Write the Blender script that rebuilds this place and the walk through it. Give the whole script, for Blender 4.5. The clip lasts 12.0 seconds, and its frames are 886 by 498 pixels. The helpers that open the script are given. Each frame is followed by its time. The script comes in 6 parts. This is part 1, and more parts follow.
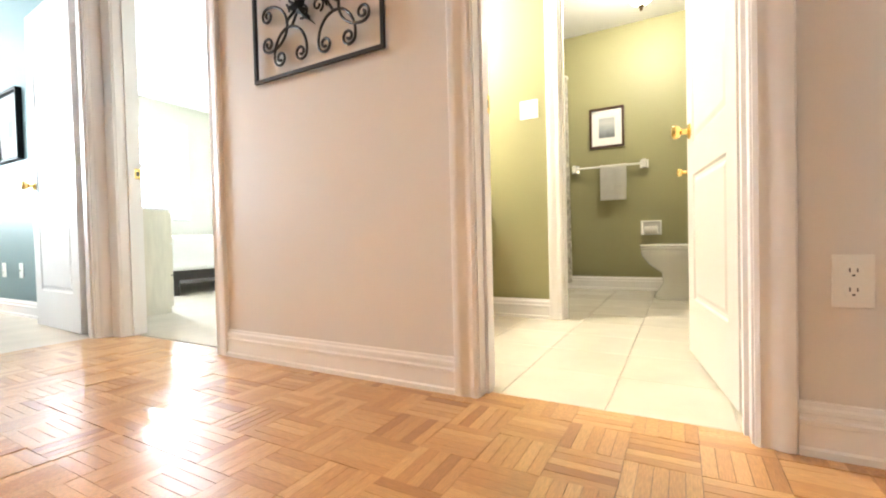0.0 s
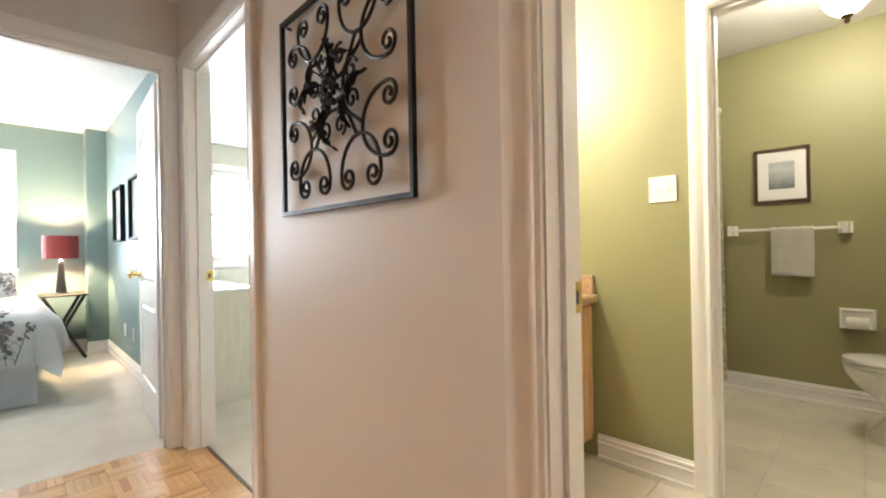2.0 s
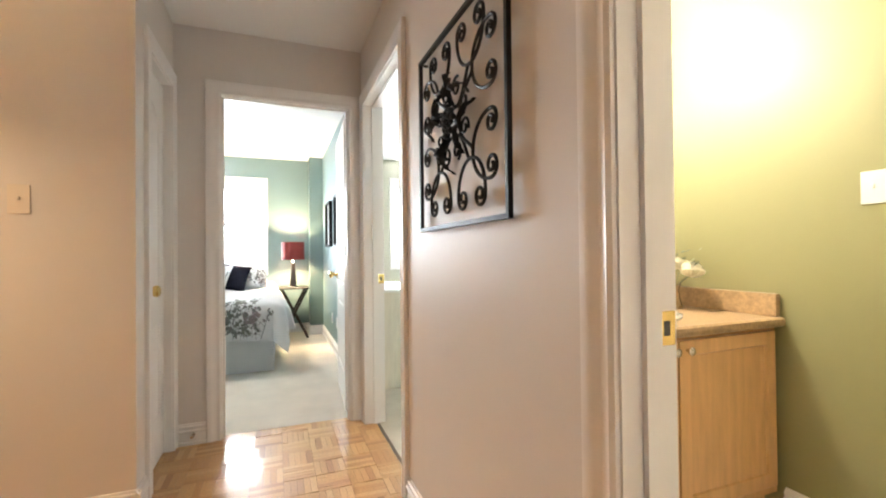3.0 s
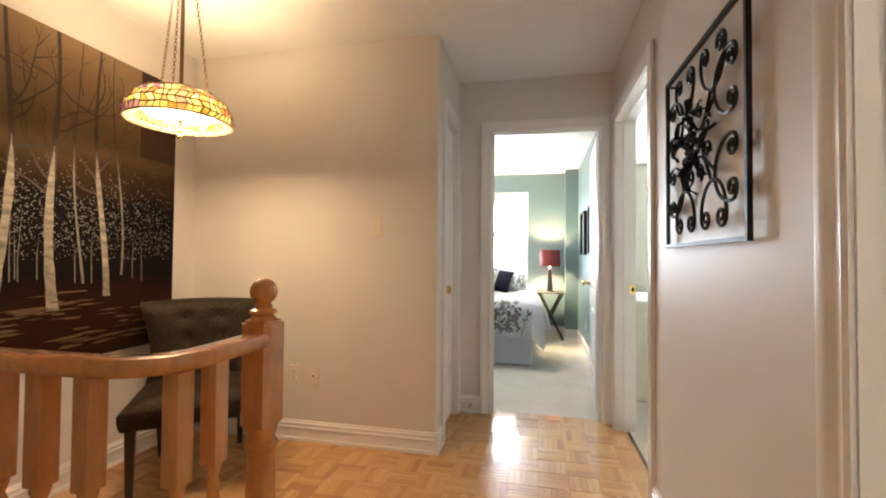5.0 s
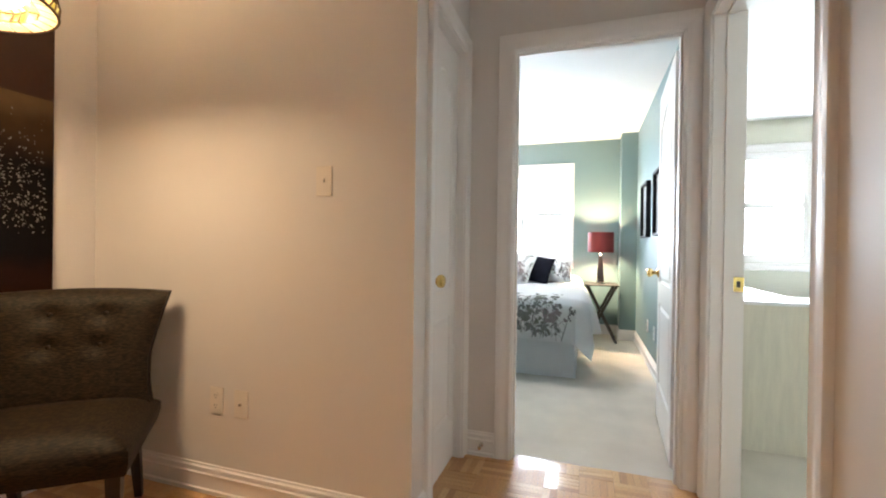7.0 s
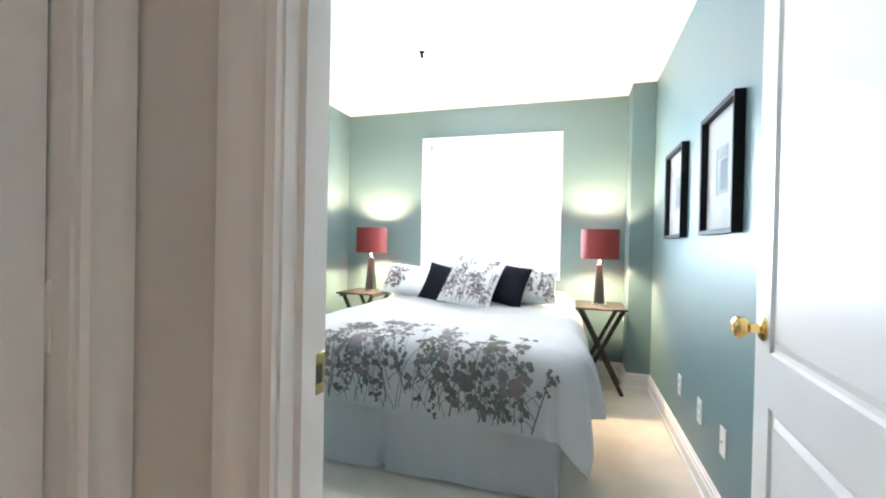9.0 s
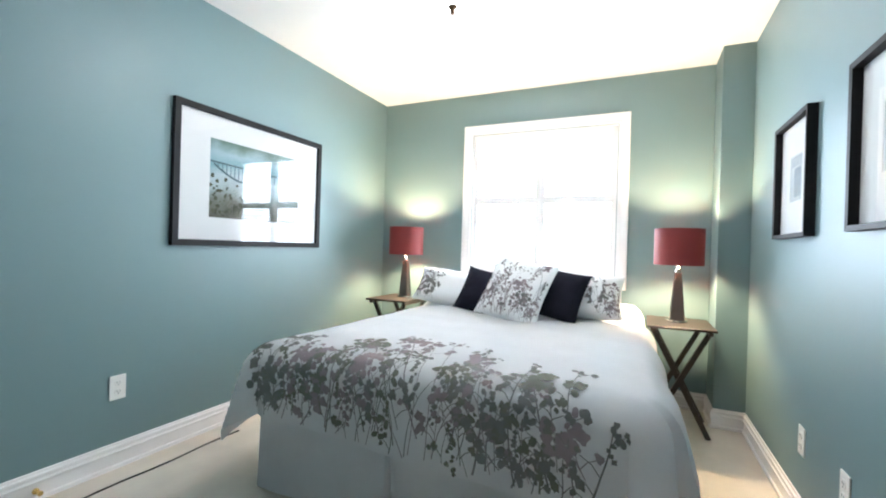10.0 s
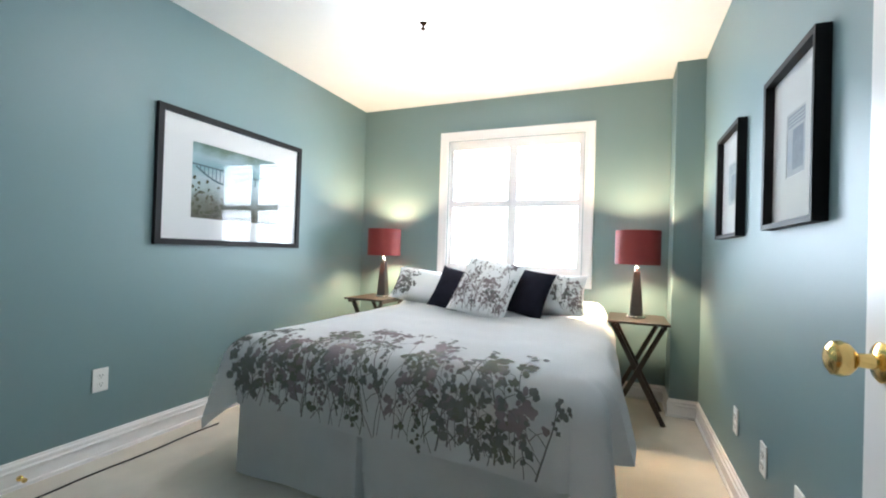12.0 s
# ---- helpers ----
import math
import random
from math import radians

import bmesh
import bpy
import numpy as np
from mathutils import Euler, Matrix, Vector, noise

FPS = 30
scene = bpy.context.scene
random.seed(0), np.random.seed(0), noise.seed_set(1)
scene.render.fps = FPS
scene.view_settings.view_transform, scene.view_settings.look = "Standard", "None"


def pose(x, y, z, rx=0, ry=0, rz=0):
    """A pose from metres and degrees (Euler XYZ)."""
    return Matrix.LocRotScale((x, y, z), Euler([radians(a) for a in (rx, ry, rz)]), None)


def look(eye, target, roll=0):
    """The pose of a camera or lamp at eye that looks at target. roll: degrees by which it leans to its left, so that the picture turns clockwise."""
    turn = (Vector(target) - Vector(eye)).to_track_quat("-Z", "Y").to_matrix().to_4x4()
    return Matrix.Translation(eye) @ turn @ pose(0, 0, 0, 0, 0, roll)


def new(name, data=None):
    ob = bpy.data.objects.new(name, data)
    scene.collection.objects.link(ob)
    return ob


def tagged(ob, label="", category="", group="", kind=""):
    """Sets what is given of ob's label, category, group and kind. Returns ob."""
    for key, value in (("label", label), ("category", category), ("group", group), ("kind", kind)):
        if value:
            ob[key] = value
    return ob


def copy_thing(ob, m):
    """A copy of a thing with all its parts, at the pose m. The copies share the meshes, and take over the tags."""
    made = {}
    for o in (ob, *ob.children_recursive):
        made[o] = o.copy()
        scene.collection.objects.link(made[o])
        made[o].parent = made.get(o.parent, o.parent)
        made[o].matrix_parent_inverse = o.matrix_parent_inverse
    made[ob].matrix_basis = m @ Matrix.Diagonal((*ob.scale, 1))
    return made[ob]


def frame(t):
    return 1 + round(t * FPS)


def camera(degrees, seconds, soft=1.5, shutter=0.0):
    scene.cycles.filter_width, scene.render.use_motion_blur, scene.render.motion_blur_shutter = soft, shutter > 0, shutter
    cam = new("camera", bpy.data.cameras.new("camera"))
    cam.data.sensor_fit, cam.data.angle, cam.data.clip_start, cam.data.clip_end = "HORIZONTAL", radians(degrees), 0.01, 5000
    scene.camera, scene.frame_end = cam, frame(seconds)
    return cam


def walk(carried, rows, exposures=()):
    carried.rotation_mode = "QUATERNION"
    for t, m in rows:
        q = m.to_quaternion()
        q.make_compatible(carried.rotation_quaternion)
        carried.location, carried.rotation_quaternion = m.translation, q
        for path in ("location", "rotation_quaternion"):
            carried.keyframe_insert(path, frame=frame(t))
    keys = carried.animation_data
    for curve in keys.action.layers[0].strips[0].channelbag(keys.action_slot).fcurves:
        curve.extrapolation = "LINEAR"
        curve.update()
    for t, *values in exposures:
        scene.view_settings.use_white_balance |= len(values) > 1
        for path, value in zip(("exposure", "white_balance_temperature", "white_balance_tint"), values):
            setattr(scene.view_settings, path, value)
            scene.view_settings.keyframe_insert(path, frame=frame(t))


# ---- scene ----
cam = camera(91.7, 12.0, soft=2.0)
EXPOSURES = [(t, stops, kelvin, 10) for t, stops, kelvin in ((0.0, 2.0, 6050), (1.0, 1.6, 6100), (2.0, 1.35, 6250), (2.6, 1.45, 6300), (3.5, 1.4, 6400), (5.5, 1.12, 6200), (6.7, 1.1, 6000), (8.3, 1.15, 5850), (9.0, 1.1, 5800), (9.5, 0.86, 5800), (10.3, 0.62, 5850), (11.0, 0.42, 5900), (12.0, 0.38, 5900))]
PATH = [
    (0, (0.627, 0.961, 0.503), (-0.342, 2.711, 0.462), -1.4),
    (0.5, (0.586, 1.17, 0.684), (-0.376, 2.924, 0.652), -1.3),
    (1, (0.541, 1.308, 0.864), (-0.432, 3.055, 0.841), -1.1),
    (1.5, (0.461, 1.425, 1.011), (-0.669, 3.075, 1.006), -1.2),
    (2, (0.472, 1.536, 1.051), (-0.944, 2.948, 1.055), -1.0),
    (2.5, (0.529, 1.617, 1.06), (-1.157, 2.693, 1.078), -0.8),
    (3, (0.629, 1.663, 1.09), (-1.235, 2.387, 1.111), -0.6),
    (3.5, (0.721, 1.702, 1.125), (-1.242, 2.081, 1.161), -0.1),
    (5.3, (0.923, 1.67, 1.12), (-1.008, 1.15, 1.155), 0.5),
    (5.5, (0.872, 1.69, 1.109), (-1.044, 1.118, 1.134), 0.5),
    (6, (0.623, 1.737, 1.099), (-1.274, 1.102, 1.1), 0.5),
    (6.5, (0.3, 1.721, 1.069), (-1.594, 1.079, 1.062), 0.7),
    (6.7, (0.157, 1.694, 1.068), (-1.741, 1.063, 1.059), 0.6),
    (8.3, (-1.23, 1.767, 1.079), (-3.133, 1.154, 1.067), 1.3),
    (8.5, (-1.414, 1.728, 1.094), (-3.325, 1.137, 1.074), 1.2),
    (9, (-1.812, 1.691, 1.117), (-3.723, 1.101, 1.097), 1.2),
    (9.5, (-2.119, 1.658, 1.104), (-3.992, 0.958, 1.09), 1.5),
    (10, (-2.319, 1.648, 1.097), (-4.138, 0.815, 1.091), 1.7),
    (10.5, (-2.425, 1.691, 1.082), (-4.182, 0.735, 1.08), 1.7),
    (11, (-2.435, 1.73, 1.079), (-4.155, 0.709, 1.076), 1.8),
    (11.5, (-2.348, 1.751, 1.083), (-4.079, 0.749, 1.084), 2.0),
    (12, (-2.211, 1.772, 1.07), (-4.059, 1.006, 1.087), 1.8),
]
walk(cam, [(t, look(eye, target, roll)) for t, eye, target, roll in PATH], EXPOSURES)

# ---- light and exposure ----
world = bpy.data.worlds.new("sky_world")
scene.world = world
world.use_nodes = True
_wn = world.node_tree.nodes
_sky = _wn.new("ShaderNodeTexSky")
_sky.sky_type = "NISHITA"
_sky.sun_disc = False
_sky.sun_elevation = radians(38)
_sky.sun_rotation = radians(200)
world.node_tree.links.new(_sky.outputs["Color"], _wn["Background"].inputs["Color"])
_wn["Background"].inputs["Strength"].default_value = 0.12


def lamp(name, kind, at, power, colour, size=0.05, target=None, size_y=None):
    data = bpy.data.lights.new(name, kind)
    data.energy, data.color = power, colour
    if kind == "AREA":
        data.size = size
        if size_y:
            data.shape, data.size_y = "RECTANGLE", size_y
    elif kind == "SUN":
        data.angle = size
    else:
        data.shadow_soft_size = size
    ob = new(name, data)
    ob.matrix_world = look(at, target) if target else Matrix.Translation(at)
    return ob


WARM = (1.0, 0.70, 0.38)
lamp("sun_light", "SUN", (-20, -8, 15), 1.2, (1.0, 0.96, 0.9), radians(10), (0, 0, 0))
lamp("bedroom_window_daylight", "AREA", (-5.93, 0.9, 1.5), 48, (0.82, 0.92, 1.0), 1.15, (0, 0.9, 1.5), 1.15)
lamp("second_window_daylight", "AREA", (-5.48, 3.85, 1.5), 110, (0.86, 0.95, 1.0), 1.2, (0, 3.85, 1.5), 1.2)

# ---- materials ----


def tree(name):
    m = bpy.data.materials.new(name)
    m.use_nodes = True
    return m, m.node_tree.nodes, m.node_tree.links, m.node_tree.nodes["Principled BSDF"]


def mat(name, colour, rough=0.5, metal=0.0, vary=0.06, scale=3.0, grain=120.0, bump=0.05, spec=0.5, coat=0.0, stretch=(1, 1, 1)):
    """Painted or plain surface: slow patches, fine grain and a little relief."""
    m, n, l, p = tree(name)
    co = n.new("ShaderNodeTexCoord")
    mp = n.new("ShaderNodeMapping")
    mp.inputs["Scale"].default_value = stretch
    l.new(co.outputs["Object"], mp.inputs["Vector"])
    big, fine = n.new("ShaderNodeTexNoise"), n.new("ShaderNodeTexNoise")
    big.inputs["Scale"].default_value, fine.inputs["Scale"].default_value = scale, grain
    big.inputs["Detail"].default_value = 4
    l.new(mp.outputs["Vector"], big.inputs["Vector"])
    l.new(mp.outputs["Vector"], fine.inputs["Vector"])
    add = n.new("ShaderNodeMath")
    add.operation = "MULTIPLY_ADD"
    add.inputs[1].default_value = 0.35
    l.new(fine.outputs["Fac"], add.inputs[0])
    l.new(big.outputs["Fac"], add.inputs[2])
    ramp = n.new("ShaderNodeMapRange")
    ramp.inputs["From Min"].default_value, ramp.inputs["From Max"].default_value = 0.35, 1.0
    ramp.inputs["To Min"].default_value, ramp.inputs["To Max"].default_value = 1 - vary, 1 + vary
    l.new(add.outputs[0], ramp.inputs["Value"])
    mul = n.new("ShaderNodeVectorMath")
    mul.operation = "SCALE"
    mul.inputs[0].default_value = colour
    l.new(ramp.outputs["Result"], mul.inputs["Scale"])
    l.new(mul.outputs["Vector"], p.inputs["Base Color"])
    p.inputs["Roughness"].default_value, p.inputs["Metallic"].default_value = rough, metal
    p.inputs["Specular IOR Level"].default_value = spec
    p.inputs["Coat Weight"].default_value = coat
    if bump:
        b = n.new("ShaderNodeBump")
        b.inputs["Strength"].default_value, b.inputs["Distance"].default_value = bump, 0.002
        l.new(fine.outputs["Fac"], b.inputs["Height"])
        l.new(b.outputs["Normal"], p.inputs["Normal"])
    return m


HALL_WALL = mat("hall_beige_paint", (0.71, 0.668, 0.632), 0.5, vary=0.03, scale=1.5, grain=160, bump=0.08)
BLUE_WALL = mat("blue_green_paint", (0.160, 0.237, 0.245), 0.45, vary=0.03, scale=1.5, grain=160, bump=0.08)
GREEN_WALL = mat("olive_green_paint", (0.30, 0.280, 0.137), 0.5, vary=0.03, scale=1.5, grain=160, bump=0.08)
ROOM_WALL = mat("pale_sage_paint", (0.55, 0.54, 0.45), 0.55, vary=0.03, scale=1.5, grain=160, bump=0.08)
CEILING = mat("white_ceiling_paint", (0.84, 0.83, 0.82), 0.75, vary=0.02, grain=90, bump=0.2)
TRIM = mat("white_gloss_trim", (0.82, 0.79, 0.77), 0.33, vary=0.015, scale=4, grain=60, bump=0.0)
CARPET = mat("cream_carpet", (0.62, 0.56, 0.48), 0.95, vary=0.10, scale=5, grain=420, bump=0.12, spec=0.1)
BRASS = mat("polished_brass", (0.83, 0.60, 0.22), 0.16, 1.0, vary=0.08, scale=20, bump=0.02)
STEEL = mat("brushed_nickel", (0.62, 0.58, 0.52), 0.25, 1.0, vary=0.06, scale=30, bump=0.02)
IRON = mat("black_wrought_iron", (0.008, 0.008, 0.009), 0.48, 0.0, vary=0.3, scale=30, grain=90, bump=0.5, spec=0.35)
BRONZE = mat("aged_bronze", (0.14, 0.085, 0.04), 0.4, 0.9, vary=0.25, scale=40, bump=0.2)
PLASTIC = mat("white_plastic", (0.82, 0.80, 0.76), 0.35, vary=0.02, bump=0.0)
IVORY = mat("ivory_plastic", (0.76, 0.69, 0.60), 0.35, vary=0.02, bump=0.0)
SLOT = mat("dark_slot", (0.05, 0.045, 0.04), 0.6, vary=0.1, bump=0.0)
PORCELAIN = mat("white_porcelain", (0.83, 0.81, 0.76), 0.1, vary=0.015, bump=0.0, coat=0.5)
RAILWOOD = mat("orange_varnished_oak", (0.54, 0.215, 0.05), 0.25, vary=0.22, scale=9, grain=70, bump=0.03, coat=0.8, stretch=(6, 6, 1))
MAPLE = mat("pale_maple_veneer", (0.66, 0.38, 0.165), 0.35, vary=0.16, scale=4, grain=60, bump=0.04, stretch=(8, 8, 1))
BIRCH = mat("pale_birch_laminate", (0.70, 0.65, 0.55), 0.45, vary=0.12, scale=4, grain=60, bump=0.04, stretch=(8, 8, 1))
DARKWOOD = mat("espresso_wood", (0.022, 0.014, 0.011), 0.32, vary=0.3, scale=8, grain=60, bump=0.05, stretch=(1, 8, 8))
TABLEWOOD = mat("dark_walnut_tray_wood", (0.020, 0.013, 0.009), 0.4, vary=0.3, scale=8, grain=60, bump=0.05, stretch=(8, 1, 8))
COUNTER = mat("tan_speckled_laminate", (0.42, 0.28, 0.155), 0.3, vary=0.35, scale=60, grain=300, bump=0.02)
LINEN = mat("white_cotton", (0.90, 0.90, 0.90), 0.85, vary=0.03, scale=8, grain=700, bump=0.03, spec=0.2)
PRINT_A = mat("grey_cotton_print", (0.17, 0.168, 0.16), 0.9, vary=0.25, scale=25, grain=600, bump=0.03, spec=0.1)
PRINT_B = mat("warm_grey_cotton_print", (0.27, 0.225, 0.23), 0.9, vary=0.25, scale=25, grain=600, bump=0.03, spec=0.1)
PRINT_C = mat("olive_grey_cotton_print", (0.15, 0.150, 0.120), 0.9, vary=0.25, scale=25, grain=600, bump=0.03, spec=0.1)
BLACKCLOTH = mat("black_velvet", (0.010, 0.010, 0.018), 0.9, vary=0.3, scale=20, grain=500, bump=0.4, spec=0.15)
TOWEL = mat("white_terry_cloth", (0.80, 0.77, 0.70), 0.95, vary=0.05, scale=20, grain=450, bump=0.06, spec=0.1)
FRAME = mat("black_picture_frame", (0.007, 0.006, 0.006), 0.55, spec=0.2, vary=0.2, scale=30, bump=0.02)
BROWNFRAME = mat("mahogany_picture_frame", (0.06, 0.022, 0.012), 0.35, vary=0.3, scale=30, bump=0.03)
MATBOARD = mat("white_mat_board", (0.80, 0.79, 0.77), 0.8, vary=0.015, grain=200, bump=0.05)
GROUT = mat("grey_grout", (0.56, 0.51, 0.42), 0.9, vary=0.1, scale=40, bump=0.2)
LEAFG = mat("grey_green_leaf", (0.15, 0.17, 0.12), 0.6, vary=0.3, scale=40, bump=0.1)
PETAL = mat("cream_petal", (0.82, 0.78, 0.62), 0.7, vary=0.06, scale=40, bump=0.05)
CORD = mat("dark_cable", (0.03, 0.025, 0.02), 0.6, vary=0.1, bump=0.0)


def random_mat(name, stops, rough, source="Random", island=False, grain=(1, 1, 1), vary=0.2, coat=0.0, scale=12, bump=0.05, trans=0.0):
    """Pieces of one kind that differ by chance: a ramp of colours read by each piece's own random number, with grain on top."""
    m, n, l, p = tree(name)
    info = n.new("ShaderNodeNewGeometry" if island else "ShaderNodeObjectInfo")
    ramp = n.new("ShaderNodeValToRGB")
    while len(ramp.color_ramp.elements) < len(stops):
        ramp.color_ramp.elements.new(0.5)
    for e, (pos, c) in zip(ramp.color_ramp.elements, stops):
        e.position, e.color = pos, (*c, 1)
    l.new(info.outputs["Random Per Island" if island else "Random"], ramp.inputs["Fac"])
    co, mp, no = n.new("ShaderNodeTexCoord"), n.new("ShaderNodeMapping"), n.new("ShaderNodeTexNoise")
    geo = n.new("ShaderNodeNewGeometry")
    mp.inputs["Scale"].default_value = grain
    l.new(geo.outputs["Position"], mp.inputs["Vector"])
    l.new(mp.outputs["Vector"], no.inputs["Vector"])
    no.inputs["Scale"].default_value, no.inputs["Detail"].default_value = scale, 5
    mr = n.new("ShaderNodeMapRange")
    mr.inputs["From Min"].default_value, mr.inputs["From Max"].default_value = 0.3, 0.7
    mr.inputs["To Min"].default_value, mr.inputs["To Max"].default_value = 1 - vary, 1 + vary
    l.new(no.outputs["Fac"], mr.inputs["Value"])
    mul = n.new("ShaderNodeVectorMath")
    mul.operation = "SCALE"
    l.new(ramp.outputs["Color"], mul.inputs[0])
    l.new(mr.outputs["Result"], mul.inputs["Scale"])
    l.new(mul.outputs["Vector"], p.inputs["Base Color"])
    p.inputs["Roughness"].default_value, p.inputs["Coat Weight"].default_value = rough, coat
    p.inputs["Coat Roughness"].default_value = 0.07
    if trans:
        out, tr, mx = n["Material Output"], n.new("ShaderNodeBsdfTranslucent"), n.new("ShaderNodeMixShader")
        l.new(mul.outputs["Vector"], tr.inputs["Color"])
        mx.inputs["Fac"].default_value = trans
        l.new(p.outputs["BSDF"], mx.inputs[1])
        l.new(tr.outputs["BSDF"], mx.inputs[2])
        l.new(mx.outputs["Shader"], out.inputs["Surface"])
    b = n.new("ShaderNodeBump")
    b.inputs["Strength"].default_value, b.inputs["Distance"].default_value = bump, 0.001
    l.new(no.outputs["Fac"], b.inputs["Height"])
    l.new(b.outputs["Normal"], p.inputs["Normal"])
    return m


OAKS = [(0.0, (0.40, 0.19, 0.065)), (0.15, (0.52, 0.27, 0.10)), (0.65, (0.60, 0.33, 0.13)), (1.0, (0.66, 0.39, 0.17))]
PARQ_X = random_mat("oak_parquet_strip", OAKS, 0.34, grain=(3, 30, 10), coat=0.5, vary=0.16)
PARQ_Y = random_mat("oak_parquet_strip_cross", OAKS, 0.34, grain=(30, 3, 10), coat=0.5, vary=0.16)
PARQ_I = random_mat("oak_parquet_rest", OAKS, 0.34, grain=(10, 10, 10), island=True, coat=0.5, vary=0.16)
TILES = [(0.0, (0.62, 0.57, 0.47)), (1.0, (0.68, 0.63, 0.53))]
TILE = random_mat("cream_floor_tile", TILES, 0.25, vary=0.06, scale=5, bump=0.02)
GLASSES = [(0.0, (0.50, 0.27, 0.05)), (0.16, (0.70, 0.55, 0.22)), (0.30, (0.30, 0.04, 0.012)), (0.42, (0.78, 0.68, 0.40)), (0.55, (0.20, 0.25, 0.04)), (0.66, (0.48, 0.18, 0.03)), (0.76, (0.07, 0.03, 0.20)), (0.86, (0.66, 0.46, 0.14)), (1.0, (0.35, 0.36, 0.10))]
STAINED = random_mat("stained_glass", GLASSES, 0.2, vary=0.3, scale=25, trans=0.30)
PEARL = random_mat("pearl_glass", [(0.0, (0.75, 0.75, 0.66)), (1.0, (0.86, 0.82, 0.68))], 0.2, vary=0.1, scale=25, trans=0.3)


def cloth_trans(name, colour, amount, inner=(0.8, 0.7, 0.6)):
    """Lamp-shade cloth that lets some of its bulb's light through."""
    m, n, l, p = tree(name)
    no = n.new("ShaderNodeTexNoise")
    no.inputs["Scale"].default_value = 400
    mr = n.new("ShaderNodeMapRange")
    mr.inputs["To Min"].default_value, mr.inputs["To Max"].default_value = 0.85, 1.15
    l.new(no.outputs["Fac"], mr.inputs["Value"])
    mul = n.new("ShaderNodeVectorMath")
    mul.operation = "SCALE"
    mul.inputs[0].default_value = colour
    l.new(mr.outputs["Result"], mul.inputs["Scale"])
    l.new(mul.outputs["Vector"], p.inputs["Base Color"])
    p.inputs["Roughness"].default_value = 0.6
    p.inputs["Specular IOR Level"].default_value = 0.2
    tr, mx = n.new("ShaderNodeBsdfTranslucent"), n.new("ShaderNodeMixShader")
    l.new(mul.outputs["Vector"], tr.inputs["Color"])
    mx.inputs["Fac"].default_value = amount
    l.new(p.outputs["BSDF"], mx.inputs[1])
    l.new(tr.outputs["BSDF"], mx.inputs[2])
    l.new(mx.outputs["Shader"], n["Material Output"].inputs["Surface"])
    return m


SHADE_RED = cloth_trans("red_shade_cloth", (0.20, 0.042, 0.040), 0.08)


def glow(name, colour, strength):
    m, n, l, p = tree(name)
    p.inputs["Base Color"].default_value = (0.8, 0.78, 0.72, 1)
    p.inputs["Emission Color"].default_value = (*colour, 1)
    p.inputs["Emission Strength"].default_value = strength
    p.inputs["Roughness"].default_value = 0.3
    return m


BULB = glow("lit_frosted_bulb", (1.0, 0.70, 0.40), 32)
BOWL = glow("lit_frosted_bowl", (1.0, 0.98, 0.95), 27)
BOWL_BATH = glow("lit_bath_bowl", (1.0, 0.90, 0.72), 21)
HALOGEN = glow("lit_white_diffuser", (1.0, 0.92, 0.78), 14)
OUTSIDE = glow("overcast_sky_backdrop", (0.93, 0.97, 1.0), 9)


def clear_glass(name):
    m, n, l, p = tree(name)
    p.inputs["Base Color"].default_value = (1, 1, 1, 1)
    p.inputs["Transmission Weight"].default_value = 1.0
    p.inputs["Roughness"].default_value = 0.0
    p.inputs["IOR"].default_value = 1.45
    return m


GLASS = clear_glass("clear_glass")


def picture_glass(name):
    """Thin pane over a picture: clear, with its gloss."""
    m, n, l, p = tree(name)
    tr, gl, mx, fr = n.new("ShaderNodeBsdfTransparent"), n.new("ShaderNodeBsdfGlossy"), n.new("ShaderNodeMixShader"), n.new("ShaderNodeFresnel")
    gl.inputs["Roughness"].default_value = 0.02
    fr.inputs["IOR"].default_value = 1.5
    l.new(fr.outputs["Fac"], mx.inputs["Fac"])
    l.new(tr.outputs["BSDF"], mx.inputs[1])
    l.new(gl.outputs["BSDF"], mx.inputs[2])
    l.new(mx.outputs["Shader"], n["Material Output"].inputs["Surface"])
    return m


PANE = picture_glass("picture_pane")
MIRROR = mat("mirror_silver", (0.90, 0.90, 0.88), 0.01, 1.0, vary=0.0, bump=0.0)


def tweed(name, dark, light):
    m, n, l, p = tree(name)
    co, mp = n.new("ShaderNodeTexCoord"), n.new("ShaderNodeMapping")
    mp.inputs["Scale"].default_value = (60, 60, 420)
    l.new(co.outputs["Object"], mp.inputs["Vector"])
    no, ramp = n.new("ShaderNodeTexNoise"), n.new("ShaderNodeValToRGB")
    no.inputs["Scale"].default_value, no.inputs["Detail"].default_value = 1.0, 6
    l.new(mp.outputs["Vector"], no.inputs["Vector"])
    ramp.color_ramp.elements[0].position, ramp.color_ramp.elements[0].color = 0.42, (*dark, 1)
    ramp.color_ramp.elements[1].position, ramp.color_ramp.elements[1].color = 0.68, (*light, 1)
    l.new(no.outputs["Fac"], ramp.inputs["Fac"])
    l.new(ramp.outputs["Color"], p.inputs["Base Color"])
    p.inputs["Roughness"].default_value = 0.6
    p.inputs["Specular IOR Level"].default_value = 0.2
    b = n.new("ShaderNodeBump")
    b.inputs["Strength"].default_value, b.inputs["Distance"].default_value = 0.5, 0.001
    l.new(no.outputs["Fac"], b.inputs["Height"])
    l.new(b.outputs["Normal"], p.inputs["Normal"])
    return m


TWEED = tweed("brown_tweed", (0.008, 0.005, 0.002), (0.046, 0.029, 0.012))

# ---- building helpers ----


